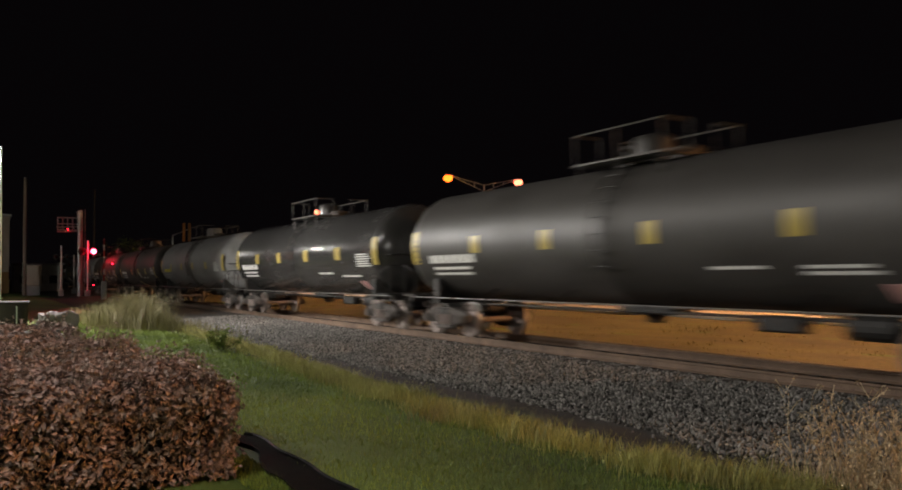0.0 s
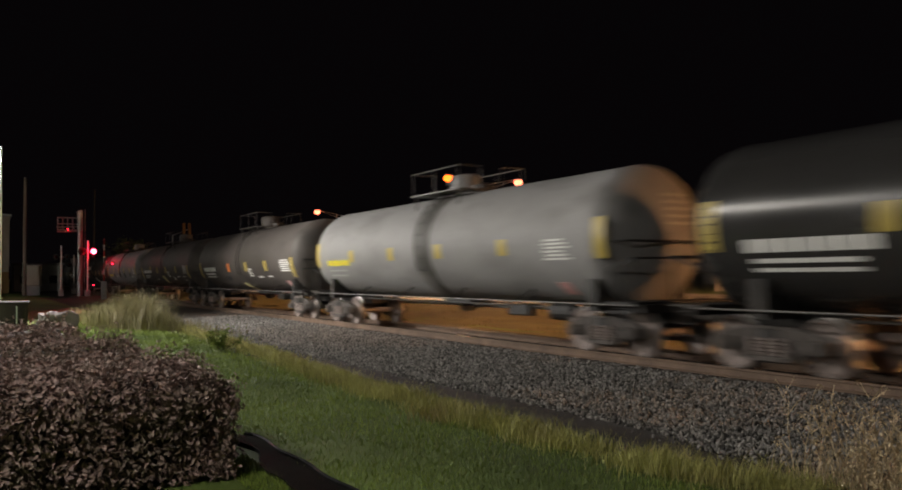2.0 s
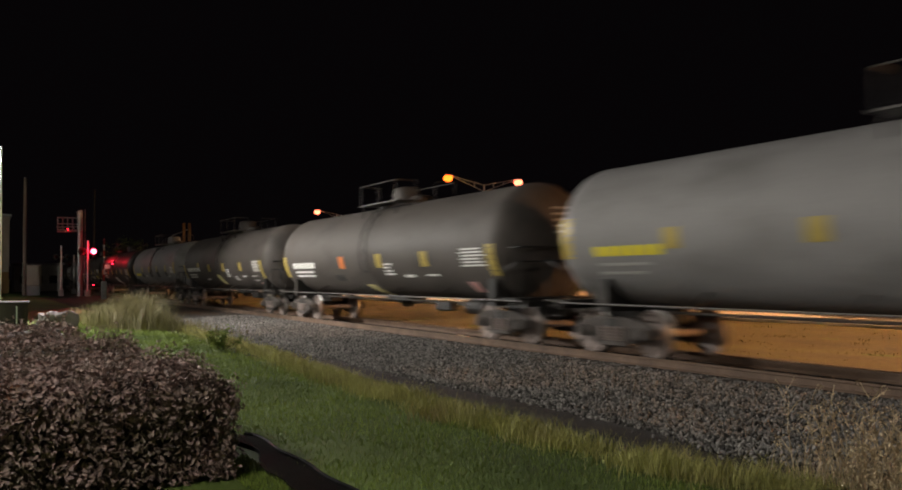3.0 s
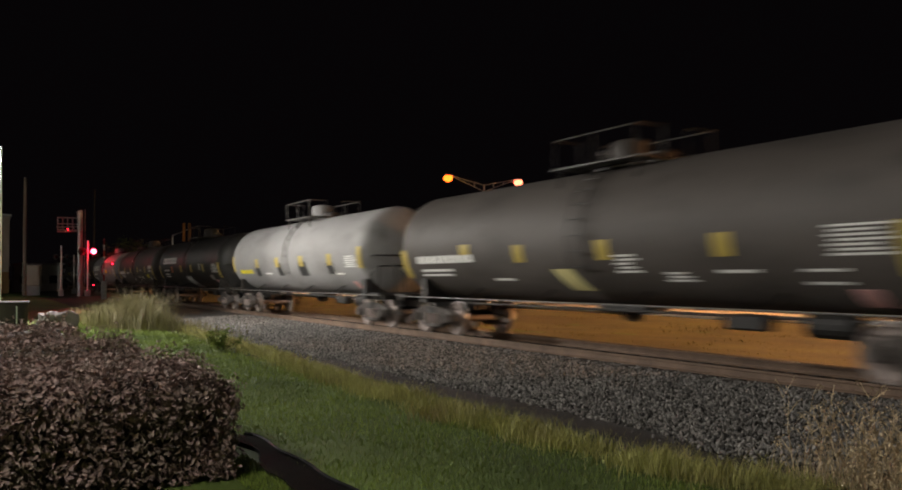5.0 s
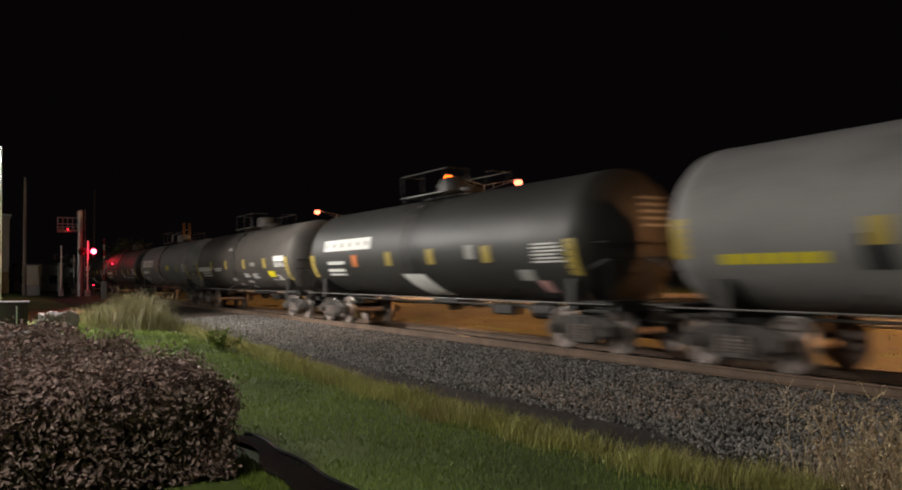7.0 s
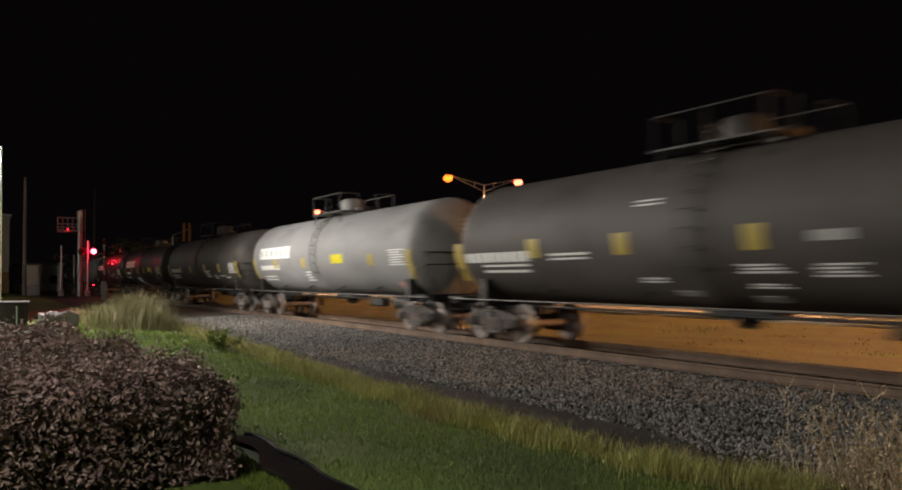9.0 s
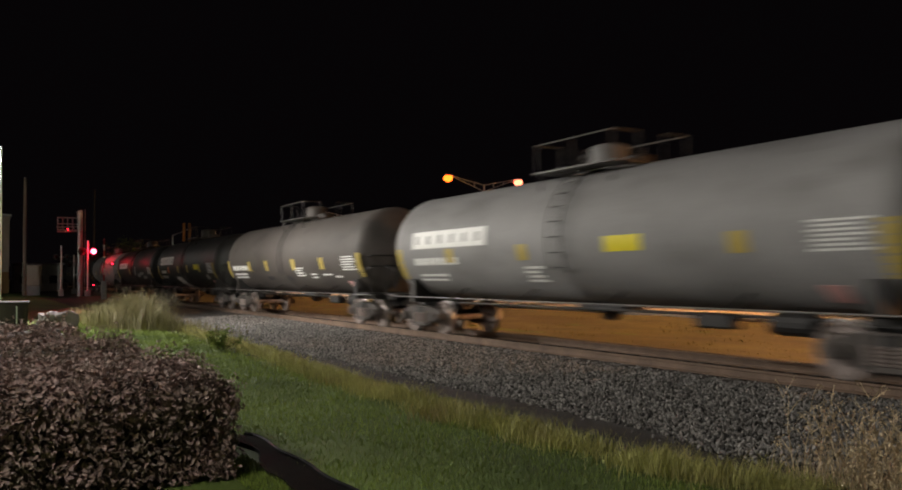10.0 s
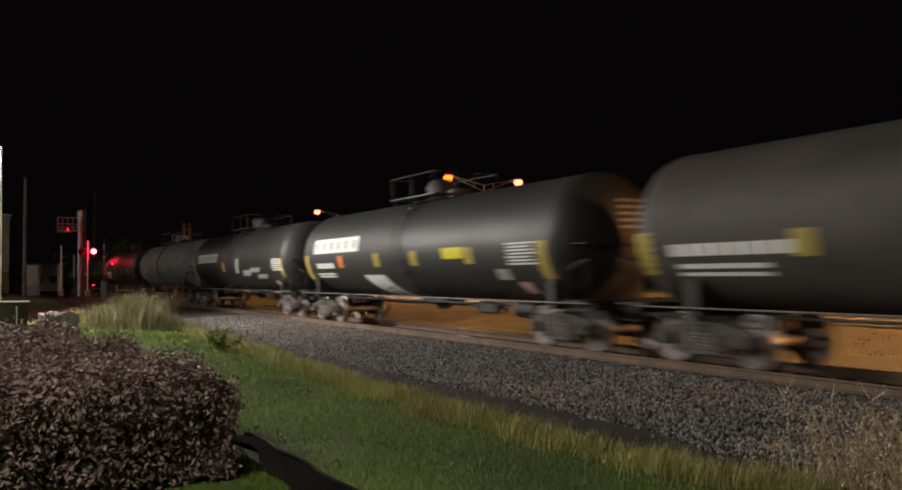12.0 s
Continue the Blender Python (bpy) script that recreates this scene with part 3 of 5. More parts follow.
def tank_car(k, paint, label, marks, band=None):
    """marks: rows of (name, material, x0, x1, z0, z1, skew, label) on the side that faces the lawn."""
    car = thing("tank_car", label, "tank car", "tank cars of the freight train")
    rear, front = TANK_ENDS.get(k, (HALF, HALF))
    tank = common(("tank", rear, front), "tank", car, lambda: lathe(B(), tank_rows(rear, front), 64, Matrix.Translation((0, 0, AXIS)), False), paint, "", True)
    top_platform(car, DULL_STEEL if paint in (TANK_LIGHT, TANK_GLOSS, TANK_DARK) else BLACK_STEEL)
    common("housing", "valve_housing", car, housing, paint, "", True)
    common("valve", "manway", car, valve, BLACK_STEEL, "", True)
    common("relief", "relief_valve", car, relief_valve, BLACK_STEEL, "", True)
    side_ladder(car)
    for e in (-1, 1):
        common(("sill", e), "stub_sill", car, lambda: stub_sill(e), BLACK_STEEL)
        common(("coupler", e), "coupler", car, lambda: coupler(e), TRUCK_STEEL)
        common(("walk", e), "end_platform", car, lambda: end_walk(e), BLACK_STEEL, m=Matrix.Translation((-0.7 * (rear - HALF) * (e < 0), 0, 0)))
    side_rails(car)
    common("outlet", "bottom_outlet", car, outlet, BLACK_STEEL)
    common("gear", "brake_gear", car, brake_gear, BLACK_STEEL)
    if band:
        rows = [(-0.42, RADIUS + 0.002), (-0.4, RADIUS + 0.012), (0.4, RADIUS + 0.012), (0.42, RADIUS + 0.002)]
        common("band", "centre_band", car, lambda: lathe(B(), rows, 64, Matrix.Translation((0, 0, AXIS)), False), band, "spill-darkened band round the tank", True)
    for name, mat, x0, x1, z0, z1, skew, text in marks:
        part(name, patch(B(), x0, x1, z0, z1, skew, 0.011 if name in ('name_shape', 'reflector') else 0.006), mat, car, text)
    for j in range(5):
        common(("head", j), "head_lettering", car, lambda: head_line(j), MARK_DULL, m=Matrix.Translation((front - HALF, 0, 0)))
    common("bar", "head_handrail", car, head_bar, BLACK_STEEL, m=Matrix.Translation((front - HALF, 0, 0)))
    wheels = []
    for e in (-6.95, 6.95):
        wheels += build_truck(e, car)
    CARS.append((car, k, wheels))
    return car


W, Y, P = MARK_WHITE, MARK_YELLOW, MARK_DULL


def plates(name, mat, rows, skew=0.0, text=""):
    """One plate a row of (x0, x1, z0, z1)."""
    return [(name, mat, *r, skew, text) for r in rows]


def NAME_BAR(x0, x1, z0, z1):
    """A white bar that leaves a dark gap between the shapes on it."""
    w = (x1 - x0) / 6
    rows = [("name_bar", W, x0, x1, z0, z1, 0, "white name bar")]
    return rows + [("name_shape", P, x0 + (k + 0.3) * w, x0 + (k + 0.62) * w, z0 + 0.12, z1 - 0.12, 0, "") for k in range(6)]


def reflectors(xs, z=1.95, size=0.42, mat=MARK_YELLOW):
    return [("reflector", mat, x - 0.19, x + 0.19, z, z + size, 0, "") for x in xs]


def ends(rear, front, z0=1.62, z1=2.4):
    return [("end_reflector", Y, x, x + 0.34, z0, z1, 0, "yellow reflector at the tank's end") for x in (rear, front)]


def letters(x0, x1, z0, z1, n, mat=MARK_WHITE):
    """A word that cannot be read: a row of upright bars on one line."""
    w = (x1 - x0) / n
    return [("lettering", mat, x0 + k * w, x0 + (k + 0.8) * w, z0, z1, 0, "") for k in range(n)]


def data_block(x0, x1, z0, z1, n=6):
    h = (z1 - z0) / n
    return [("data_line", W, x0 + 0.08 * (j % 2), x1 - 0.1 * (j % 3), z0 + j * h, z0 + (j + 0.5) * h, 0, "") for j in range(n)]


def usual_lettering(z=1.97, x=-7.05, w=2.3, mat=MARK_WHITE):
    return letters(x, x + w, z, z + 0.21, 7, mat) + plates("lettering", mat, [(x + 0.1, x + w * 0.85, z - 0.17, z - 0.1), (x + 0.1, x + w * 0.85, z - 0.31, z - 0.25)])


def placard(x=5.6, z=1.2, mat=MARK_RED, text="red and white placard in its holder"):
    return plates("placard", mat, [(x, x + 0.4, z, z + 0.27)], 0, text)


CAR_MARKS = [
    (TANK_DARK, "dark grey tank car with white lettering and yellow reflectors",
     usual_lettering() + ends(-8.0, 7.1, 1.96, 2.86) + reflectors((-4.7, -1.84, 1.32, 4.4), 2.2) + plates("lettering", W, [(2.6, 3.7, 1.71, 1.76), (4.4, 5.6, 1.61, 1.66), (4.4, 5.5, 1.71, 1.76)]) + placard(), None),
    (TANK_GLOSS, "glossy black tank car with yellow reflectors",
     usual_lettering() + ends(-7.95, 7.2, 2.0, 2.86) + reflectors((-4.65, -1.78, 1.33, 4.4), 2.2) + plates("lettering", W, [(2.3, 3.6, 1.72, 1.77), (4.4, 5.9, 1.62, 1.67)]) + data_block(5.9, 7.0, 1.95, 2.4) + placard(), None),
    (TANK_LIGHT, "light grey tank car with yellow lettering and a dark band",
     letters(-7.0, -5.1, 2.0, 2.19, 6, MARK_LEMON) + plates("lettering", P, [(-6.95, -5.5, 1.81, 1.86), (-7.0, -5.7, 1.64, 1.69)]) + ends(-8.0, 7.2, 1.97, 2.8) + reflectors((-4.9, -2.0, 0.87, 3.93), 2.1, 0.38) + data_block(5.5, 6.4, 1.96, 2.45) + placard(), STAIN_BAND),
    (TANK_MID, "brown-grey tank car with scattered white lettering and a pale slanted patch",
     usual_lettering(1.94, -6.9) + ends(-7.9, 6.95) + reflectors((0.83, 3.75), 1.9) + reflectors((-2.1,), 1.9, 0.4, MARK_ORANGE) + plates("patch", MARK_DARK, [(-3.0, -2.3, 1.49, 1.69)], 0, "small dark repair patch") + data_block(1.05, 1.68, 1.67, 2.07, 4) + plates("lettering", W, [(2.3, 2.9, 1.6, 1.67), (3.64, 4.29, 1.63, 1.68)]) + data_block(5.7, 6.85, 1.87, 2.37) + placard() + plates("slanted_patch", MARK_PALE, [(-0.4, 0.15, 1.03, 1.36)], -0.5, "pale yellow slanted patch"), None),
    (TANK_MID, "dull brown-grey tank car with a tilted pale patch",
     letters(-7.1, -4.15, 1.97, 2.17, 9) + plates("lettering", W, [(-7.0, -5.3, 1.75, 1.81), (-7.05, -5.4, 1.63, 1.68), (-3.5, -2.7, 1.51, 1.56)]) + ends(-8.0, 6.65, 1.58, 2.36) + reflectors((-2.2, 0.67, 3.65), 1.93, 0.4) + plates("reflector", Y, [(-4.75, -4.3, 2.16, 2.42)]) + plates("slanted_patch", MARK_PALE, [(-0.75, -0.1, 1.3, 1.76)], -0.35, "pale yellow slanted patch") + data_block(0.95, 1.6, 1.67, 2.06, 5) + data_block(2.2, 2.88, 1.5, 1.7, 3) + plates("lettering", W, [(3.43, 4.24, 1.65, 1.7), (5.06, 5.77, 1.46, 1.5), (5.06, 5.77, 1.66, 1.7)]) + data_block(5.6, 6.6, 1.89, 2.38, 7) + placard(5.72, 1.12), None),
    (TANK_LIGHT, "light grey tank car with dark square patches and yellow lettering",
     letters(-6.9, -4.9, 1.79, 1.96, 6, MARK_LEMON) + ends(-7.9, 6.7, 1.9, 2.6) + plates("patch", MARK_DARK, [(-4.4, -3.9, 1.68, 2.2), (-1.45, -0.9, 1.68, 2.2), (1.1, 1.95, 1.67, 2.2), (4.02, 4.55, 1.72, 2.14)], 0, "dark square patch") + reflectors((-4.1, -1.4, 1.45, 4.3), 2.03, 0.4) + data_block(5.64, 6.6, 1.95, 2.36) + plates("lettering", W, [(4.6, 5.3, 1.7, 1.76), (-3.2, -2.4, 1.75, 1.8)]) + placard(), None),
    (TANK_BLACK, "black tank car with a white name bar and slanted patch",
     NAME_BAR(-6.55, -2.7, 2.5, 2.88) + letters(-6.3, -4.8, 2.04, 2.15, 5) + plates("lettering", W, [(-6.4, -5.0, 1.8, 1.9), (-6.4, -5.0, 1.67, 1.73)]) + ends(-7.9, 6.95) + reflectors((-1.5, 1.1, 3.9), 1.95) + reflectors((-4.0,), 1.95, 0.38, MARK_ORANGE) + plates("patch", P, [(2.95, 3.35, 2.05, 2.4)], 0, "faded grey patch") + plates("slanted_patch", W, [(-0.2, 1.1, 1.09, 1.69)], -0.65, "white slanted patch") + data_block(5.76, 6.87, 1.91, 2.38) + plates("lettering", P, [(5.04, 5.6, 1.51, 1.76)]) + placard(5.62, 1.24), None),
    (TANK_MID, "dull dark tank car with a yellow placard and white panel",
     letters(-7.5, -4.8, 1.95, 2.18, 9) + plates("lettering", W, [(-6.8, -4.9, 1.84, 1.89), (-6.8, -4.95, 1.7, 1.76), (-4.1, -2.8, 2.05, 2.1), (-4.1, -2.85, 1.96, 2.0), (-1.45, -0.8, 2.92, 2.95), (-1.45, -0.8, 3.0, 3.03), (-1.55, -0.9, 1.48, 1.51), (-1.5, -0.9, 1.54, 1.57)]) + plates("lettering", P, [(-0.84, -0.3, 1.23, 1.33), (0.84, 1.43, 1.15, 1.26)]) + data_block(0.85, 1.75, 1.64, 1.82, 3) + data_block(0.9, 1.65, 1.39, 1.49, 2) + data_block(2.25, 3.05, 1.58, 1.81, 4)
     + ends(-8.0, 7.0, 1.5, 2.44) + reflectors((-4.65, -1.8, 1.27, 4.34), 2.02) + plates("patch", P, [(2.3, 2.95, 2.12, 2.28)], 0, "faded grey patch") + plates("placard", MARK_LEMON, [(4.6, 5.45, 1.64, 1.88)], 0, "lemon yellow placard") + plates("lettering", P, [(4.86, 5.34, 1.49, 1.55)]) + plates("data_panel", W, [(5.65, 6.9, 2.28, 2.5)], 0, "white data panel") + data_block(5.65, 6.9, 2.06, 2.25, 3) + data_block(5.65, 6.2, 1.51, 1.75, 3) + placard(6.3), None),
    (TANK_LIGHT, "light grey tank car with a large white name bar",
     NAME_BAR(-6.6, -2.85, 2.38, 2.85) + letters(-6.55, -4.2, 1.93, 2.12, 7) + plates("lettering", W, [(-6.5, -5.0, 1.62, 1.68), (-6.6, -5.1, 1.5, 1.55)]) + ends(-7.6, 7.08, 1.55, 2.4) + reflectors((-4.6, -1.35, 4.68), 1.98, 0.36) + plates("placard", MARK_LEMON, [(1.45, 2.45, 2.09, 2.4)], 0, "lemon yellow placard") + data_block(-1.45, -0.7, 1.48, 1.88, 4) + data_block(6.0, 7.0, 1.96, 2.47, 7) + placard(5.92, 1.18), None),
    (TANK_MID, "brown-grey tank car with white data lines and orange placards",
     letters(-7.3, -4.4, 1.95, 2.16, 9) + plates("lettering", W, [(-7.2, -5.3, 1.73, 1.81), (-7.2, -5.3, 1.6, 1.66)]) + ends(-8.1, 7.3) + reflectors((-4.6, -2.15, 1.2, 4.2), 1.9) + plates("patch", MARK_DARK, [(-2.5, -1.8, 1.5, 1.66), (-0.1, 0.6, 1.5, 1.66)], 0, "small dark repair patch") + data_block(1.3, 2.2, 1.66, 2.03, 4) + plates("lettering", W, [(2.85, 3.4, 1.7, 1.75), (2.85, 3.4, 1.58, 1.63), (4.05, 4.9, 1.68, 1.73), (5.1, 5.7, 1.6, 1.66)]) + data_block(6.0, 7.2, 1.85, 2.36) + placard(5.9), None),
    (TANK_BLACK, "black tank car with a yellow placard and white slanted patch",
     NAME_BAR(-6.85, -2.95, 2.45, 2.95) + letters(-6.7, -5.1, 1.92, 2.1, 5) + plates("lettering", W, [(-6.85, -5.3, 1.61, 1.66), (-6.85, -5.3, 1.7, 1.75)]) + ends(-7.8, 6.65, 1.55, 2.4) + reflectors((-1.65, 0.8, 3.75), 1.93) + reflectors((-4.5,), 1.93, 0.4, MARK_ORANGE) + plates("placard", MARK_LEMON, [(2.46, 3.5, 2.08, 2.37)], 0, "lemon yellow placard") + plates("slanted_patch", W, [(-2.2, -0.75, 1.03, 1.67)], -0.7, "white slanted patch") + data_block(5.45, 6.6, 1.88, 2.43, 7) + plates("lettering", P, [(4.83, 5.36, 1.53, 1.78)]) + placard(5.55), None),
    (TANK_BLACK, "black tank car with pale scrawls along its side",
     NAME_BAR(-6.7, -2.75, 2.4, 2.85) + ends(-7.8, 7.0) + reflectors((-1.6,), 1.93) + plates("scrawl", P, [(0.4, 0.9, 1.83, 2.5), (1.4, 2.6, 1.7, 1.95), (2.6, 4.0, 1.85, 2.05), (3.4, 4.7, 1.57, 1.75)], 0.35, "pale spray-painted scrawl") + data_block(6.0, 7.3, 1.91, 2.43) + placard(), None),
    (TANK_LIGHT, "plain grey tank car far down the train", usual_lettering(1.95, -7.0, 2.3, P) + reflectors((-4.6, -1.5, 1.6, 4.6)), None),
    (TANK_BLACK, "black tank car far down the train", usual_lettering() + reflectors((-4.6, -1.5, 1.6, 4.6)) + ends(-7.9, 7.0), None),
    (TANK_DARK, "dark grey tank car far down the train", usual_lettering() + reflectors((-4.6, -1.5, 1.6, 4.6)), None),
    (TANK_BLACK, "black tank car at the visible end of the train", usual_lettering() + reflectors((-4.6, -1.5, 1.6, 4.6)), None),
]
for k, (paint, label, marks, band) in enumerate(CAR_MARKS):
    tank_car(k, paint, label, marks, band)


def car_place(k, t):
    return REAR + PITCH * (0.5 - k) + SPEED * t

# ---- hedges: clipped blocks of dark red leaves ----
def scatter_mesh(name, verts, faces, mat, parent=None, label="", smooth=False):
    me = bpy.data.meshes.new(name)
    me.from_pydata(verts, [], faces)
    me.materials.append(mat)
    ob = new(name, me)
    if parent:
        ob.parent = parent
    return tagged(ob, label)


def leaf(verts, faces, p, n, size, rng):
    """A folded, pointed leaf of four triangles at p, roughly facing n."""
    n = (n + Vector((rng.uniform(-0.9, 0.9), rng.uniform(-0.9, 0.9), rng.uniform(-0.6, 0.9)))).normalized()
    t = n.cross(Vector((rng.uniform(-1, 1), rng.uniform(-1, 1), rng.uniform(-1, 1)))).normalized()
    s = n.cross(t)
    i = len(verts)
    verts += [tuple(p - t * size), tuple(p + s * size * 0.45 + n * size * 0.2), tuple(p + t * size), tuple(p - s * size * 0.45 + n * size * 0.2)]
    faces += [(i, i + 1, i + 2), (i, i + 2, i + 3)]


def hedge(x0, x1, y0, y1, top, count, size, seed, label):
    rng = random.Random(seed)
    ob = thing("hedge", label, "hedge", "clipped hedges along the lawn")
    # solid block whose dark colour stands in for shade behind the leaves
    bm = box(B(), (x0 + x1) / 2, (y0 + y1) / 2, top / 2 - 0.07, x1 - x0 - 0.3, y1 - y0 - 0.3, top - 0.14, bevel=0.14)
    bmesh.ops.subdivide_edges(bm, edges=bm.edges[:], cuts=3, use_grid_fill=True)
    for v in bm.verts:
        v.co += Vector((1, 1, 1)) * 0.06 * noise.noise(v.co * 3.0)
    part("shade_core", bm, HEDGE_CORE, ob, "solid core with the hedge's inner shade in its dark colour")
    verts, faces = [], []
    tv, tf = [], []
    areas = [("top", (x1 - x0) * (y1 - y0)), ("front", (y1 - y0) * top), ("side", (x1 - x0) * top), ("back", (y1 - y0) * top * 0.4)]
    total = sum(a for _, a in areas)
    for face, area in areas:
        for _ in range(int(count * area / total)):
            x, y, z = rng.uniform(x0, x1), rng.uniform(y0, y1), rng.uniform(0.03, top)
            inset = abs(rng.gauss(0, 0.07))
            n = Vector((0, 0, 1))
            if face == "top":
                z = top - inset
            elif face == "front":
                x, n = x1 - inset, Vector((1, 0, 0))
            elif face == "side":
                y, n = y1 - inset, Vector((0, 1, 0))
            else:
                x, n = x0 + inset, Vector((-1, 0, 0))
            p = Vector((x, y, z))
            # rounded shoulders and an uneven clip
            for a, lo, hi in ((0, x0, x1), (1, y0, y1)):
                edge = min(p[a] - lo, hi - p[a])
                if edge < 0.22 and p.z > top - 0.22:
                    p.z -= (0.22 - edge) * 0.55
            p += n * 0.09 * noise.noise(p * 2.3) + Vector((0, 0, 0.05 * noise.noise(p * 5)))
            leaf(verts, faces, p, n, size * rng.uniform(0.55, 1.25), rng)
            if rng.random() < 0.06:
                q = p + n * rng.uniform(0.02, 0.1) + Vector((rng.uniform(-0.06, 0.06), rng.uniform(-0.06, 0.06), rng.uniform(0, 0.1)))
                i = len(tv)
                d = Vector((0.004, 0.004, 0))
                tv += [tuple(p - n * 0.1 - d), tuple(p - n * 0.1 + d), tuple(q)]
                tf.append((i, i + 1, i + 2))
                for _ in range(3):
                    leaf(verts, faces, q + Vector((rng.uniform(-0.03, 0.03), rng.uniform(-0.03, 0.03), rng.uniform(-0.03, 0.03))), n, size * 0.8, rng)
    tagged(scatter_mesh("leaves", verts, faces, LEAF_RED, ob, "small dark red leaves"), kind="stuff")
    tagged(scatter_mesh("twig_growth", tv, tf, TWIG, ob, "thin bare twigs"), kind="stuff")
    return ob


hedge(-9.25, -7.1, -4.6, 2.0, 0.95, 50000, 0.035, 3, "clipped hedge of dark red leaves beside the lawn")
hedge(-12.3, -11.1, -6.5, 1.92, 0.98, 17000, 0.04, 4, "second clipped dark red hedge behind the first")
hedge(-16.6, -14.8, -9.0, 1.55, 1.0, 9000, 0.055, 5, "far clipped dark red hedge near the lamp mast")


# ---- mulch edge in front of the hedge ----
def strip(rows, z, thick):
    """A ribbon on the ground from rows of (x, inner y, outer y)."""
    bm = B()
    a = [[bm.verts.new((x, y, z - s)) for s in (0, thick)] for x, y, _ in rows]
    b = [[bm.verts.new((x, y, z - s)) for s in (0, thick)] for x, _, y in rows]
    for k in range(len(rows) - 1):
        bm.faces.new((a[k][0], a[k + 1][0], b[k + 1][0], b[k][0]))
        bm.faces.new((b[k][0], b[k + 1][0], b[k + 1][1], b[k][1]))
        bm.faces.new((a[k][0], a[k][1], a[k + 1][1], a[k + 1][0]))
    bmesh.ops.recalc_face_normals(bm, faces=bm.faces)
    return bm


bed_edge = thing("mulch_strip", "dark mulch strip with black edging beside the hedge", "mulch")
rows = []
for k in range(40):
    x = -9.25 + k * 0.12
    f = min(1.0, max(0.0, (x + 9.25) / 1.3))
    inner = 2.12 + 0.36 * math.sqrt(max(0.0, 1 - (1 - min(1, f)) ** 2)) - 0.18 * max(0.0, min(1.0, (x + 7.95) / 0.5)) + 0.015 * math.sin(9 * x)
    rows.append((x, inner, max(inner + 0.02, 2.66 + 0.02 * math.sin(5 * x) - 0.35 * max(0, 1 - f * 3))))
part("mulch", strip(rows, 0.045, 0.1), MULCH, bed_edge)
bm = B()
for (xa, _, ya), (xb, _, yb) in zip(rows[3:], rows[4:]):
    rod(bm, (xa, ya, 0.055), (xb, yb, 0.055), 0.022, 6)
part("edging", bm, EDGING, bed_edge, "black plastic edging with a wet gleam")


# ---- grass: lawn tufts, the tall strip by the ballast, dry weeds ----
def blades(name, spots, mat, label, seed, lean=0.35, category="grass"):
    """spots: (x, y, z, height, width) each; a bent blade of three triangles."""
    rng = random.Random(seed)
    verts, faces = [], []
    for x, y, z, h, w in spots:
        a, b = rng.uniform(0, 6.283), rng.uniform(0, 6.283)
        dx, dy = math.cos(a) * w / 2, math.sin(a) * w / 2
        lx, ly = math.cos(b) * h * lean * rng.random(), math.sin(b) * h * lean * rng.random()
        i = len(verts)
        verts += [(x - dx, y - dy, z), (x + dx, y + dy, z), (x - dx * 0.7 + lx * 0.35, y - dy * 0.7 + ly * 0.35, z + h * 0.6), (x + dx * 0.7 + lx * 0.35, y + dy * 0.7 + ly * 0.35, z + h * 0.6), (x + lx, y + ly, z + h)]
        faces += [(i, i + 1, i + 3, i + 2), (i + 2, i + 3, i + 4)]
    return tagged(scatter_mesh(name, verts, faces, mat, None, label), category=category, kind="stuff")


rng = random.Random(11)
spots = []
for _ in range(80000):
    u = rng.random() ** 1.7
    x = -4.0 - 32 * u
    y = rng.uniform(2.6 if x > -9.3 else 2.05, 6.6)
    if noise.noise(Vector((x * 0.8, y * 0.8, 9))) < -0.35 and rng.random() < 0.6:
        continue
    spots.append((x, y, ground_height(x, y) - 0.005, rng.uniform(0.02, 0.06) * (1 + 0.6 * u), 0.006 + 0.014 * u))
for _ in range(2500):
    x, y = rng.uniform(-8.0, -5.6), rng.uniform(2.0, 2.34)
    spots.append((x, y, 0.0, rng.uniform(0.03, 0.06), 0.008))
blades("lawn_grass", spots, BLADE_GREEN, "short mown lawn grass, worn in streaks", 1, 0.8)

def fringe(x):
    """Where the uncut edge of the lawn runs."""
    rows = [(-60, 8.0), (-36, 7.4), (-20, 6.5), (-13, 5.8), (-7.5, 5.75), (-5.5, 6.2), (0, 6.7)]
    for (a, ya), (b, yb) in zip(rows, rows[1:]):
        if a <= x <= b:
            return ya + (yb - ya) * (x - a) / (b - a)
    return 6.7


spots = []
for _ in range(34000):
    x = -4.4 - 30 * rng.random() ** 1.25
    clump = 0.5 + 0.9 * noise.noise(Vector((x * 1.3, 2.0, 0)))
    if clump < 0.3 and rng.random() < 0.5:
        continue
    y = fringe(x) - 0.12 + rng.gauss(0, 0.26) + 0.3 * noise.noise(Vector((x * 0.8, 7, 0)))
    near = 1 - min(1, (-x - 4) / 30)
    spots.append((x, y, ground_height(x, y) - 0.01, rng.uniform(0.05, 0.27) * (0.45 + 1.1 * max(0.0, clump)) * (0.6 + 0.4 * near), rng.uniform(0.004, 0.008) + 0.009 * (1 - near)))
blades("tall_grass", spots, BLADE_TALL, "tall uncut yellow-green grass along the ballast", 2, 1.0)

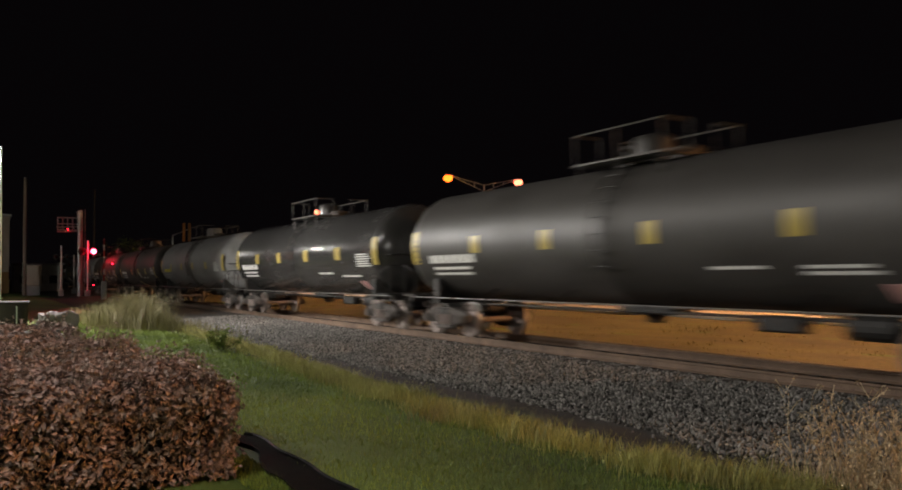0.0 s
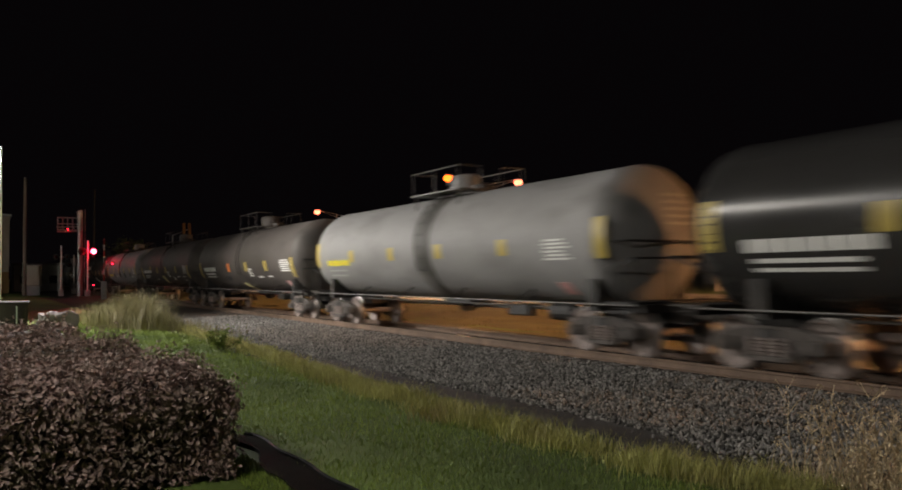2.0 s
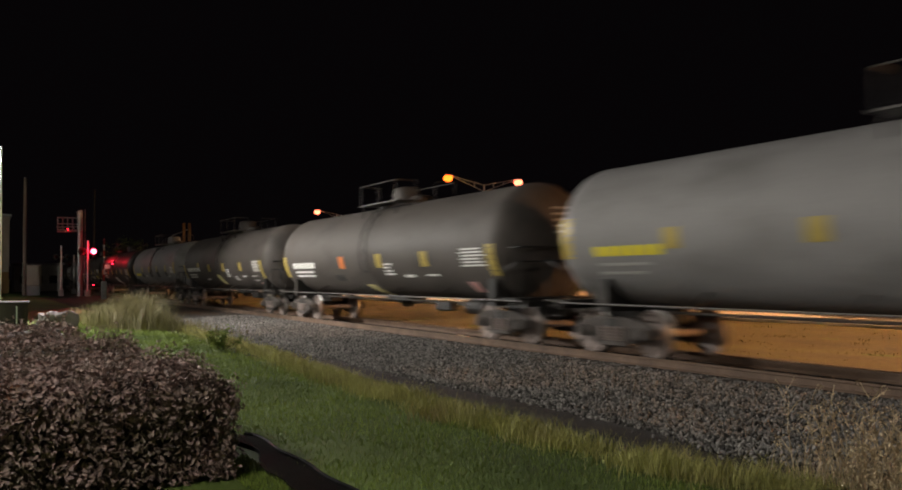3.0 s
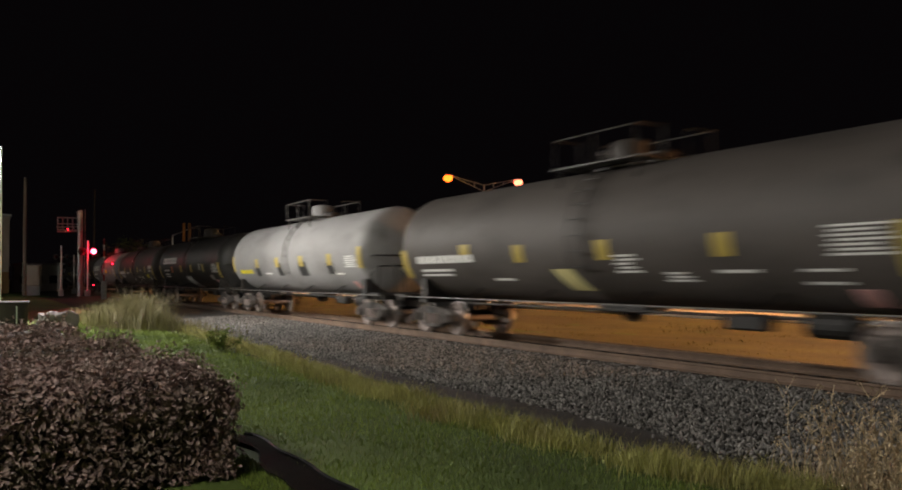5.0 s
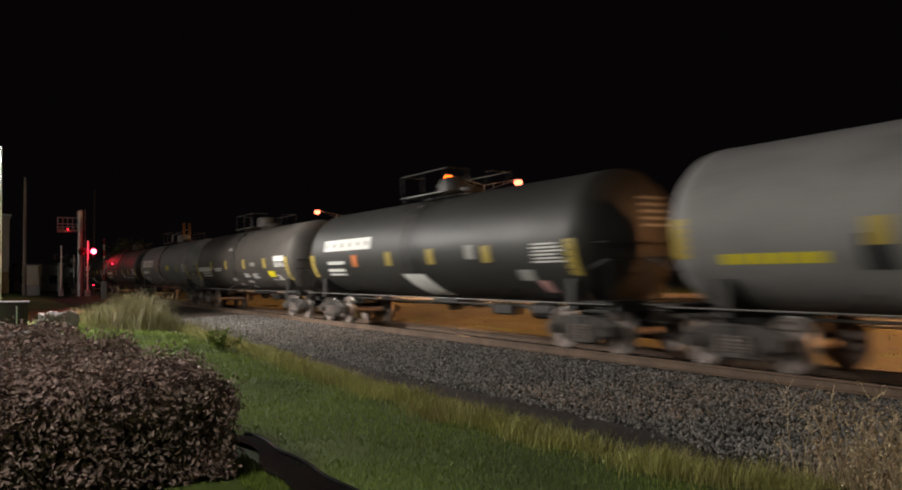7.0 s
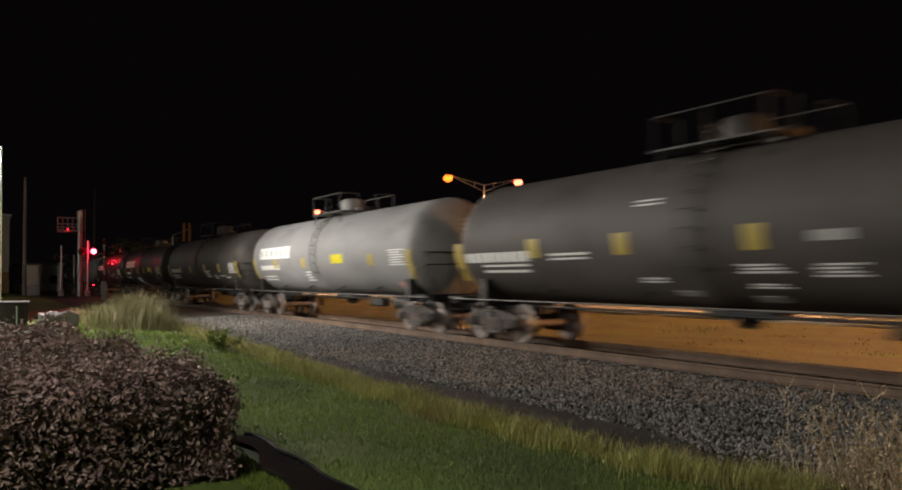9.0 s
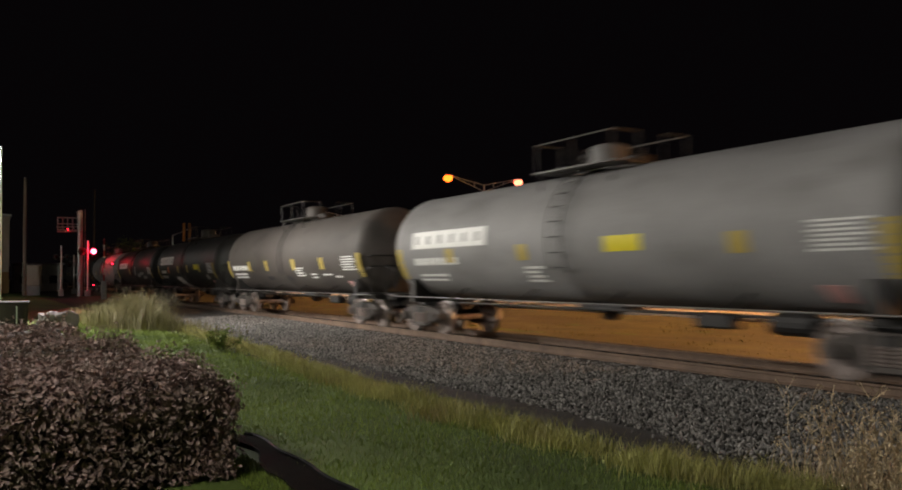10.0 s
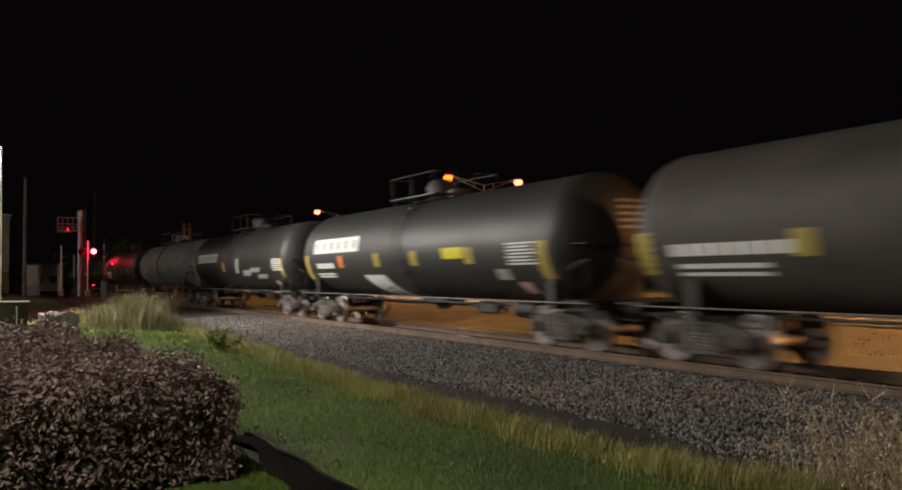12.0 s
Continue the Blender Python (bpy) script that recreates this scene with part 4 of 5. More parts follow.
spots = []
for cy, sd, h, n in ((5.55, 0.32, 1.45, 2400), (4.95, 0.4, 1.1, 2200), (4.25, 0.4, 0.8, 1700), (6.2, 0.3, 0.75, 1200), (5.3, 0.25, 1.7, 250)):
    for _ in range(n):
        x, y = rng.gauss(-33.0, 1.4), rng.gauss(cy, sd)
        spots.append((x, y, ground_height(x, y), h * rng.uniform(0.25, 1.0), rng.uniform(0.01, 0.02)))
for _ in range(2200):
    x = rng.uniform(-60, -26)
    y = rng.gauss(7.3, 0.5)
    spots.append((x, y, ground_height(x, y), rng.uniform(0.1, 0.42), 0.022))
blades("weed_clump", spots, BLADE_WEED, "tall weeds growing between the lawn and the track", 3, 0.9, "weeds")

spots = []
stalks = []
for cx, cy, n, h in ((-4.75, 7.0, 34, 0.85), (-4.2, 7.2, 40, 0.75), (-3.6, 6.9, 44, 0.72), (-2.9, 7.2, 40, 0.7), (-3.9, 6.6, 30, 0.5)):
    for _ in range(n):
        x, y = rng.gauss(cx, 0.26), rng.gauss(cy, 0.2)
        stalks.append((x, y, ground_height(x, y) - 0.01, h * rng.uniform(0.45, 1.1)))
    for _ in range(n * 9):
        x, y = rng.gauss(cx, 0.3), rng.gauss(cy, 0.22)
        spots.append((x, y, ground_height(x, y) - 0.01, h * rng.uniform(0.1, 0.5), rng.uniform(0.004, 0.008)))


def stalk_mesh(stalks, seed):
    """Bare bent stalks that fork into thin side stems with small seed heads."""
    rng = random.Random(seed)
    verts, faces = [], []

    def stem(p, q, w):
        side = (q - p).cross(Vector((rng.uniform(-1, 1), rng.uniform(-1, 1), 0.2))).normalized() * w
        i = len(verts)
        verts.extend((tuple(p - side), tuple(p + side), tuple(q + side * 0.5), tuple(q - side * 0.5)))
        faces.append((i, i + 1, i + 2, i + 3))

    for x, y, z, h in stalks:
        p = Vector((x, y, z))
        lean = Vector((rng.gauss(0, 0.16), rng.gauss(0, 0.16), 1)).normalized()
        for k in range(5):
            q = p + lean * h / 5
            lean = (lean + Vector((rng.gauss(0, 0.12), rng.gauss(0, 0.12), 0))).normalized()
            stem(p, q, 0.007 - 0.0008 * k)
            if k > 0:
                for _ in range(2):
                    d = (lean + Vector((rng.gauss(0, 0.7), rng.gauss(0, 0.7), 0))).normalized()
                    tip = q + d * h * rng.uniform(0.08, 0.22)
                    stem(q, tip, 0.0042)
                    for _ in range(3):
                        leaf(verts, faces, tip + Vector((rng.gauss(0, 0.012), rng.gauss(0, 0.012), rng.gauss(0, 0.012))), d, rng.uniform(0.01, 0.022), rng)
            p = q
    return verts, faces


verts, faces = stalk_mesh(stalks, 17)
tagged(scatter_mesh("dry_stalks", verts, faces, BLADE_DRY, None, "tall bare straw-coloured stalks with seed heads"), category="weeds", kind="stuff")
blades("dry_weeds", spots, BLADE_DRY, "dry straw-coloured weeds beside the ballast", 4, 0.75, "weeds")

spots = []
for _ in range(20000):
    x, y = -60 + 78 * rng.random(), 16.8 + 6.6 * rng.random()
    if noise.noise(Vector((x * 0.7, y * 1.1, 6))) < 0.12:
        continue
    spots.append((x, y, ground_height(x, y), rng.uniform(0.04, 0.13) * (0.7 + 0.7 * noise.noise(Vector((x * 0.4, y * 0.4, 0)))), 0.022))
blades("verge_weeds", spots, BLADE_VERGE, "dry grass tufts on the verge beyond the track", 5, 0.6)


def small_bush(place, height, count, seed):
    """A low weed: stems with many small leaves."""
    rng = random.Random(seed)
    ob = thing("low_bush", "small green weed bush at the lawn's edge", "bush")
    bm, verts, faces = B(), [], []
    base = Vector(place)
    for _ in range(9):
        tip = base + Vector((rng.gauss(0, 0.22), rng.gauss(0, 0.22), height * rng.uniform(0.6, 1)))
        rod(bm, base, tip, 0.008, 5, 0.003)
        for _ in range(count // 9):
            p = base.lerp(tip, rng.uniform(0.25, 1.05)) + Vector((rng.gauss(0, 0.06), rng.gauss(0, 0.06), rng.gauss(0, 0.05)))
            leaf(verts, faces, p, Vector((0, 0, 1)), rng.uniform(0.03, 0.06), rng)
    part("stem", bm, TWIG, ob)
    tagged(scatter_mesh("leaves", verts, faces, BLADE_GREEN, ob, "small green leaves"), kind="stuff")


small_bush((-20.4, 5.35, ground_height(-20.4, 5.35)), 0.6, 700, 8)


# ---- lamp mast, bin and block by the parking edge ----
def lamp_mast(place, reach, label):
    """A round white pole on a concrete foot with one LED head."""
    x, y, top = place
    ob = thing("lamp_mast", label, "lamp post", "", Matrix.Translation((x, y, 0)))
    part("pole", rod(B(), (0, 0, 0.3), (0, 0, top), 0.095, 16, 0.08), WHITE_PAINT, ob, "white painted round pole", True)
    part("foot", rod(B(), (0, 0, -0.1), (0, 0, 0.32), 0.3, 20, 0.28), CONCRETE, ob, "concrete footing")
    bm = box(B(), 0, reach * 0.42, top + 0.02, 0.06, abs(reach) * 0.7, 0.08, bevel=0.01)
    box(bm, 0, reach, top + 0.02, 0.42, 0.62, 0.1, bevel=0.03)
    part("lamp_head", bm, STEEL, ob, "flat LED lamp head")
    part("lens", box(B(), 0, reach, top - 0.04, 0.32, 0.5, 0.02), LED_GLOW, ob, "bright cool white lens")
    return ob


lamp_mast(MAST, -0.6, "white lamp mast with a cool LED head")
for spot in YARDS:
    lamp_mast(spot, 0.6, "white lamp mast with a flat LED head by the lot")


def bin_drum(place):
    ob = thing("litter_bin", "dark round litter bin beside the lamp mast", "bin", "", Matrix.Translation(place))
    up = Matrix.Rotation(radians(-90), 4, "Y")
    part("drum", lathe(B(), [(0.0, 0.44), (0.04, 0.47), (0.9, 0.5), (0.94, 0.52)], 28, up), BIN, ob, "", True)
    part("rim", lathe(B(), [(0.93, 0.5), (0.94, 0.55), (1.0, 0.55), (1.03, 0.5), (1.03, 0.4)], 28, up), BIN, ob, "", True)
    # the upright reflection on the drum, made as a thin pale bar
    part("glint_strip", box(B(), 0.5, 0.12, 0.5, 0.03, 0.04, 0.7), STEEL, ob, "pale upright strip in place of a reflection on the drum")


bin_drum((-31.5, 1.1, 0.0))
block = thing("concrete_block", "pale weathered concrete block on the ground", "block", "", pose(-30.6, 2.45, 0, 0, 0, 12))
bm = box(B(), 0, 0, 0.3, 0.7, 1.15, 0.62, bevel=0.06)
bmesh.ops.subdivide_edges(bm, edges=bm.edges[:], cuts=5, use_grid_fill=True)
for v in bm.verts:
    v.co += v.co.normalized() * (0.13 * noise.noise(v.co * 3) + 0.05 * noise.noise(v.co * 9))
part("body", bm, CONCRETE, block)


# ---- sodium street lamps on truss arms ----
def street_lamp(x, y, lit):
    ob = thing("street_lamp", "twin-arm aluminium street lamp with orange sodium heads", "street lamp", "street lamps along the road", pose(x, y, 0, 0, 0, 90))
    part("pole", rod(B(), (0, 0, 0), (0, 0, 9.6), 0.13, 14, 0.075), ALUMINIUM, ob, "tapered aluminium pole", True)
    part("pole_base", box(B(), 0, 0, 0.25, 0.42, 0.42, 0.5, bevel=0.04), ALUMINIUM, ob)
    for s in (-1, 1):
        bm = B()
        rod(bm, (0, 0, 9.0), (s * 3.3, 0, 10.18), 0.026, 8)
        rod(bm, (0, 0, 9.55), (s * 3.3, 0, 10.22), 0.026, 8)
        for f in (0.3, 0.62):
            rod(bm, (s * 3.3 * f, 0, 9.0 + 1.18 * f), (s * 3.3 * f, 0, 9.55 + 0.67 * f), 0.025, 6)
        part("truss_arm", bm, ALUMINIUM, ob)
        bm = box(B(), s * 3.6, 0, 10.24, 0.72, 0.32, 0.16, bevel=0.05)
        part("lamp_head", bm, STEEL, ob)
        # lens oversized: the bloom round the lamp is put into its shape
        up = Matrix.Translation((s * 3.65, 0, 10.2)) @ Matrix.Rotation(radians(90), 4, "Y")
        part("lens", lathe(B(), [(0.0, 0.3), (0.1, 0.38), (0.26, 0.4), (0.42, 0.3), (0.5, 0.16), (0.54, 0.03)], 20, up), (SODIUM_GLOW if s < 0 and x > -80 else PEACH_GLOW) if s in lit else DIM_LENS, ob, "glowing orange lens" if s in lit else "unlit lens", True)


for (sx, sy), lit in zip(ROAD_LAMPS, ((-1,), (-1, 1), (-1, 1), (-1, 1))):
    street_lamp(sx, sy, lit)


# ---- the level crossing down the line ----
def signal_head(parent, x, y, z, on=True, r=0.11, glow=None, disc=0.3):
    """A round flasher with its black target disc, facing the camera's side (+x)."""
    m = Matrix.Translation((x, y, z))
    head = part("target", lathe(B(), [(0, disc), (0.02, disc)], 24, m), BLACK_STEEL, parent, "round black target disc")
    part("hood", lathe(B(), [(0.02, disc * 0.5), (disc, disc * 0.43)], 16, m, False), BLACK_STEEL, head)
    part("lens", lathe(B(), [(0.02, r), (0.07, r * 0.8), (0.09, 0.02)], 16, m), (glow or RED_GLOW) if on else RED_DIM, head, "red lens")


def cantilever():
    ob = thing("signal_cantilever", "galvanised crossing signal cantilever with a railed walkway", "crossing signal", "", pose(-87, 8.9, 0, 0, 0, 0))
    part("mast", rod(B(), (0, 0, 0), (0, 0, 8.5), 0.28, 16, 0.24), STEEL, ob, "thick galvanised mast", True)
    bm = B()
    for z in (6.45, 6.9):
        rod(bm, (0, 0.2, z), (0, -2.1, z - 0.12), 0.06, 8)
    for k in range(5):
        y = 0.1 - k * 0.5
        rod(bm, (0, y, 6.45), (0, y - 0.25, 6.88), 0.03, 6)
    part("arm", bm, STEEL, ob)
    bm = box(B(), 0.3, -0.95, 6.5, 0.7, 2.3, 0.06)
    part("walkway", bm, STEEL, ob)
    bm = B()
    for x in (-0.05, 0.65):
        for k in range(6):
            y = 0.15 - k * 0.44
            rod(bm, (x, y, 6.5), (x, y, 7.75 + 0.6 * (k < 2)), 0.025, 6)
        rod(bm, (x, 0.15, 8.3), (x, -0.4, 8.3), 0.03, 6)
        for z in (7.1, 7.7):
            rod(bm, (x, 0.15, z), (x, -2.05, z), 0.03, 6)
    part("railing", bm, STEEL, ob)
    part("ladder", ladder(B(), 0.0, 0.42, 0.3, 8.6, 0.4, 24), STEEL, ob)
    signal_head(ob, 0.72, -1.2, 6.55, True, 0.06, None, 0.14)
    signal_head(ob, 0.5, 0.9, 4.35, False)


cantilever()


def crossing_mast(x, y, h, lamps, label, blaze=False):
    ob = thing("crossing_signal", label, "crossing signal", "crossing signals", pose(x, y, 0))
    part("mast", rod(B(), (0, 0, 0), (0, 0, h), 0.075, 10), ALUMINIUM, ob, "silver mast")
    part("foot", box(B(), 0, 0, 0.3, 0.5, 0.5, 0.6, bevel=0.05), STEEL, ob)
    part("cross_arm", rod(B(), (0, -0.55, h - 1.1), (0, 0.55, h - 1.1), 0.04, 8), ALUMINIUM, ob)
    for s, on in lamps:
        signal_head(ob, 0.08, s * 0.5, h - 1.1, on, 0.23 if blaze else 0.13, RED_BLAZE if blaze else None, 0.4 if blaze else 0.3)
    return ob


flasher = crossing_mast(-84.8, 9.35, 5.45, ((1, True), (-1, False)), "silver crossing signal with a blazing red flasher", True)
crossing_mast(-88.6, 7.35, 5.0, ((-1, False), (1, False)), "silver crossing signal mast with dark flashers")
crossing_mast(-100.0, 12.6 - 3.0, 4.4, ((1, False), (-1, False)), "crossing signal on the far side of the crossing road")

gate = thing("crossing_gate", "raised red and white crossing gate with a small red lamp", "crossing gate", "", pose(-72.0, 9.18, 0))
part("gate_post", box(B(), 0, 0, 0.75, 0.35, 0.4, 1.5, bevel=0.03), STEEL, gate)
signal_head(flasher, 0.08, 0.5, 1.1, True, 0.06, None, 0.14)
part("low_bracket", rod(B(), (0.02, 0, 1.1), (0.06, 0.5, 1.1), 0.03, 6), STEEL, flasher)
signal_head(gate, 0.2, 0.6, 2.95, True, 0.07, None, 0.15)
part("lamp_bracket", rod(B(), (0.02, 0, 2.95), (0.18, 0.6, 2.95), 0.03, 6), STEEL, gate)
for k in range(7):
    part("gate_band", box(B(), 0, 0, 1.55 + 0.5 * k + 0.25, 0.05, 0.12, 0.48), WHITE_PAINT if k % 2 else RED_PAINT, gate)

pole = thing("utility_pole", "tall weathered wooden utility pole", "utility pole", "", pose(-93.5, 4.35, 0, 0, -0.6, 0))
part("shaft", rod(B(), (0, 0, 0), (0, 0, 12.2), 0.2, 12, 0.14), WOOD, pole, "", True)
part("cap", rod(B(), (0, 0, 12.19), (0, 0, 12.26), 0.16, 12, 0.1), STEEL, pole, "metal pole cap")

far_pole = thing("utility_pole", "thin far utility pole behind the crossing", "utility pole", "", pose(-125, 14.6, 0))
part("shaft", rod(B(), (0, 0, 0), (0, 0, 14.5), 0.17, 10, 0.12), WOOD, far_pole, "", True)

# traffic signal arm beyond the track
ts = thing("traffic_signal", "traffic signal heads on a slim mast arm", "traffic signal", "", pose(-102.6, 22.6, 0))
part("mast", rod(B(), (0, -1.7, 0), (0, -1.7, 7.0), 0.11, 10, 0.08), STEEL, ts)
part("mast_arm", rod(B(), (0, -1.7, 6.95), (0, 0.1, 7.7), 0.06, 8), STEEL, ts)
for dy in (-0.35, 0.3):
    part("signal_box", box(B(), 0, dy, 7.35, 0.25, 0.34, 2.3, bevel=0.04), SIGNAL_YELLOW, ts, "ochre signal housing")

cab = thing("equipment_cabinet", "tan signal equipment cabinet on posts", "cabinet", "", pose(-95.7, 5.3, 0))
part("cabinet_body", box(B(), 0, 0, 2.1, 1.2, 1.5, 2.2, bevel=0.08), TAN, cab)
part("cabinet_stand", box(B(), 0, 0, 0.5, 1.0, 1.2, 1.0, bevel=0.02), STEEL, cab)
part("vent_pipe", rod(B(), (0.3, -1.0, 0.0), (0.3, -1.0, 3.4), 0.08, 8), STEEL, cab)


# ---- far low buildings at the crossing ----
def shed(place, size, wall, label, band=None):
    sx, sy, sz = size
    ob = thing("building", label, "building", "", Matrix.Translation(place))
    part("wall", box(B(), 0, 0, sz / 2, sx, sy, sz), wall, ob)
    part("roof", box(B(), 0, 0, sz + 0.15, sx + 0.5, sy + 0.5, 0.3, bevel=0.05), STEEL, ob)
    for k in range(3):
        w = part("window", box(B(), sx / 2 + 0.01, (k - 1) * sy * 0.3, sz * 0.45, 0.06, sy * 0.16, sz * 0.3), MARK_DARK, ob, "dark window")
        part("sill", box(B(), sx / 2 + 0.05, (k - 1) * sy * 0.3, sz * 0.28, 0.14, sy * 0.18, 0.08), WHITE_PAINT, w)
    if band:
        part("lower_wall", box(B(), sx / 2 + 0.02, 0, 1.3, 0.1, sy, 2.6), band, ob, "yellow-tan lower wall")


shed((-116, -1.2, 0), (10, 9.4, 9.3), TAN, "tall pale building beyond the crossing road", SIGNAL_YELLOW)
shed((-128, 7.5, 0), (8, 6.0, 3.6), WHITE_PAINT, "low pale shed beyond the crossing")


def bare_tree(place, height, seed):
    rng = random.Random(seed)
    ob = thing("tree", "small rounded tree lit red beside the crossing", "tree", "", Matrix.Translation(place))
    bm, verts, faces = B(), [], []
    rod(bm, (0, 0, 0), (0.1, 0, height * 0.4), 0.16, 8, 0.11)
    for _ in range(16):
        a, b = rng.uniform(0, 6.28), rng.uniform(0.3, 1.2)
        p = Vector((0.08, 0, height * rng.uniform(0.25, 0.45)))
        q = p + Vector((math.cos(a) * math.sin(b), math.sin(a) * math.sin(b), math.cos(b))) * height * rng.uniform(0.3, 0.55)
        rod(bm, p, q, 0.06, 6, 0.015)
        for _ in range(4):
            r = p.lerp(q, rng.uniform(0.5, 1)) + Vector((rng.gauss(0, 0.5), rng.gauss(0, 0.5), rng.gauss(0.2, 0.4)))
            rod(bm, p.lerp(q, rng.uniform(0.3, 0.9)), r, 0.02, 5, 0.006)
            for _ in range(26):
                leaf(verts, faces, r + Vector((rng.gauss(0, 0.35), rng.gauss(0, 0.35), rng.gauss(0, 0.3))), Vector((0, 0, 1)), rng.uniform(0.08, 0.16), rng)
    part("trunk", bm, WOOD, ob, "forked trunk with thin limbs")
    tagged(scatter_mesh("crown", verts, faces, BLADE_GREEN, ob, "sparse crown of small leaves"), kind="stuff")


bare_tree((-112, 17.6, 0), 8.0, 21)


# ---- the house across the road ----
def house():
    """A low cream house whose porch faces the track; x runs along its front."""
    ob = thing("house", "low cream house with a lit porch and red door", "house", "", pose(-43.6, 60.2, 0))
    bm = B()
    # front wall with its openings left free: piers, sills and heads between door and windows
    openings = [(-6.4, -5.0, 1.3, 2.7), (-0.5, 0.5, 0.48, 2.55), (1.3, 2.1, 1.3, 2.7), (4.2, 5.7, 1.2, 2.8), (8.0, 9.4, 1.2, 2.8)]
    x = -9.0
    for a, b, lo, hi in openings + [(11.0, 11.0, 0, 0)]:
        box(bm, (x + a) / 2, 0, 1.7, a - x, 0.2, 3.4)
        if b > a:
            box(bm, (a + b) / 2, 0, lo / 2, b - a, 0.2, lo)
            box(bm, (a + b) / 2, 0, (hi + 3.4) / 2, b - a, 0.2, 3.4 - hi)
        x = b
    for e in (-8.9, 10.9):
        box(bm, e, 4.1, 1.7, 0.2, 8.0, 3.4)
    box(bm, 1.0, 8.2, 1.7, 20, 0.2, 3.4)
    part("wall", bm, SIDING, ob, "cream horizontal siding")
    bm = B()
    profile = [(-0.8, 3.35), (4.1, 5.6), (9.0, 3.35), (9.0, 3.55), (4.1, 5.85), (-0.8, 3.55)]
    ends_ = [[bm.verts.new((x, y, z)) for y, z in profile] for x in (-9.5, 11.5)]
    for k in range(6):
        bm.faces.new((ends_[0][k], ends_[0][(k + 1) % 6], ends_[1][(k + 1) % 6], ends_[1][k]))
    bm.faces.new(ends_[0])
    bm.faces.new(ends_[1])
    bmesh.ops.recalc_face_normals(bm, faces=bm.faces)
    part("roof", bm, SHINGLE, ob, "dark shingle roof")
    door = part("door", box(B(), 0, 0.02, 1.5, 0.96, 0.06, 2.03, bevel=0.01), DOOR_RED, ob, "dull red front door")
    part("door_pane", box(B(), 0.12, -0.03, 1.95, 0.36, 0.03, 0.7), GLASS_DARK, door, "small dark pane")
    part("door_frame", box(B(), -0.56, -0.12, 1.5, 0.1, 0.06, 2.1), WHITE_PAINT, door)
    part("door_frame", box(B(), 0.56, -0.12, 1.5, 0.1, 0.06, 2.1), WHITE_PAINT, door)
    for a, b, lo, hi in openings[:1] + openings[2:]:
        w = part("window", box(B(), (a + b) / 2, 0.04, (lo + hi) / 2, b - a, 0.04, hi - lo), GLASS_DARK, ob, "dark window")
        part("sill", box(B(), (a + b) / 2, -0.15, lo - 0.04, b - a + 0.2, 0.14, 0.07), WHITE_PAINT, w)
        part("mullion", box(B(), (a + b) / 2, 0.0, (lo + hi) / 2, 0.06, 0.05, hi - lo), WHITE_PAINT, w)
    part("porch_floor", box(B(), 1.0, -1.35, 0.24, 8.0, 2.4, 0.46, bevel=0.02), CONCRETE, ob, "raised concrete porch floor")
    part("porch_step", box(B(), 0.0, -2.75, 0.12, 1.8, 0.4, 0.22, bevel=0.02), CONCRETE, ob)
    part("porch_roof", box(B(), 1.0, -1.3, 3.05, 8.4, 2.5, 0.16, bevel=0.02), WHITE_PAINT, ob, "flat white porch roof")
    for x in (-2.9, 4.9):
        part("porch_post", box(B(), x, -2.4, 1.72, 0.14, 0.14, 2.5), WHITE_PAINT, ob)
    lantern = part("porch_lamp", lathe(B(), [(0.0, 0.05), (0.05, 0.1), (0.2, 0.1), (0.26, 0.04)], 12, Matrix.Translation((0.1, -0.25, 2.6)) @ Matrix.Rotation(radians(-90), 4, "Y")), PORCH_GLOW, ob, "glowing porch lamp")
    part("bracket", box(B(), 0.1, -0.16, 2.62, 0.04, 0.14, 0.04), BLACK_STEEL, lantern)


house()

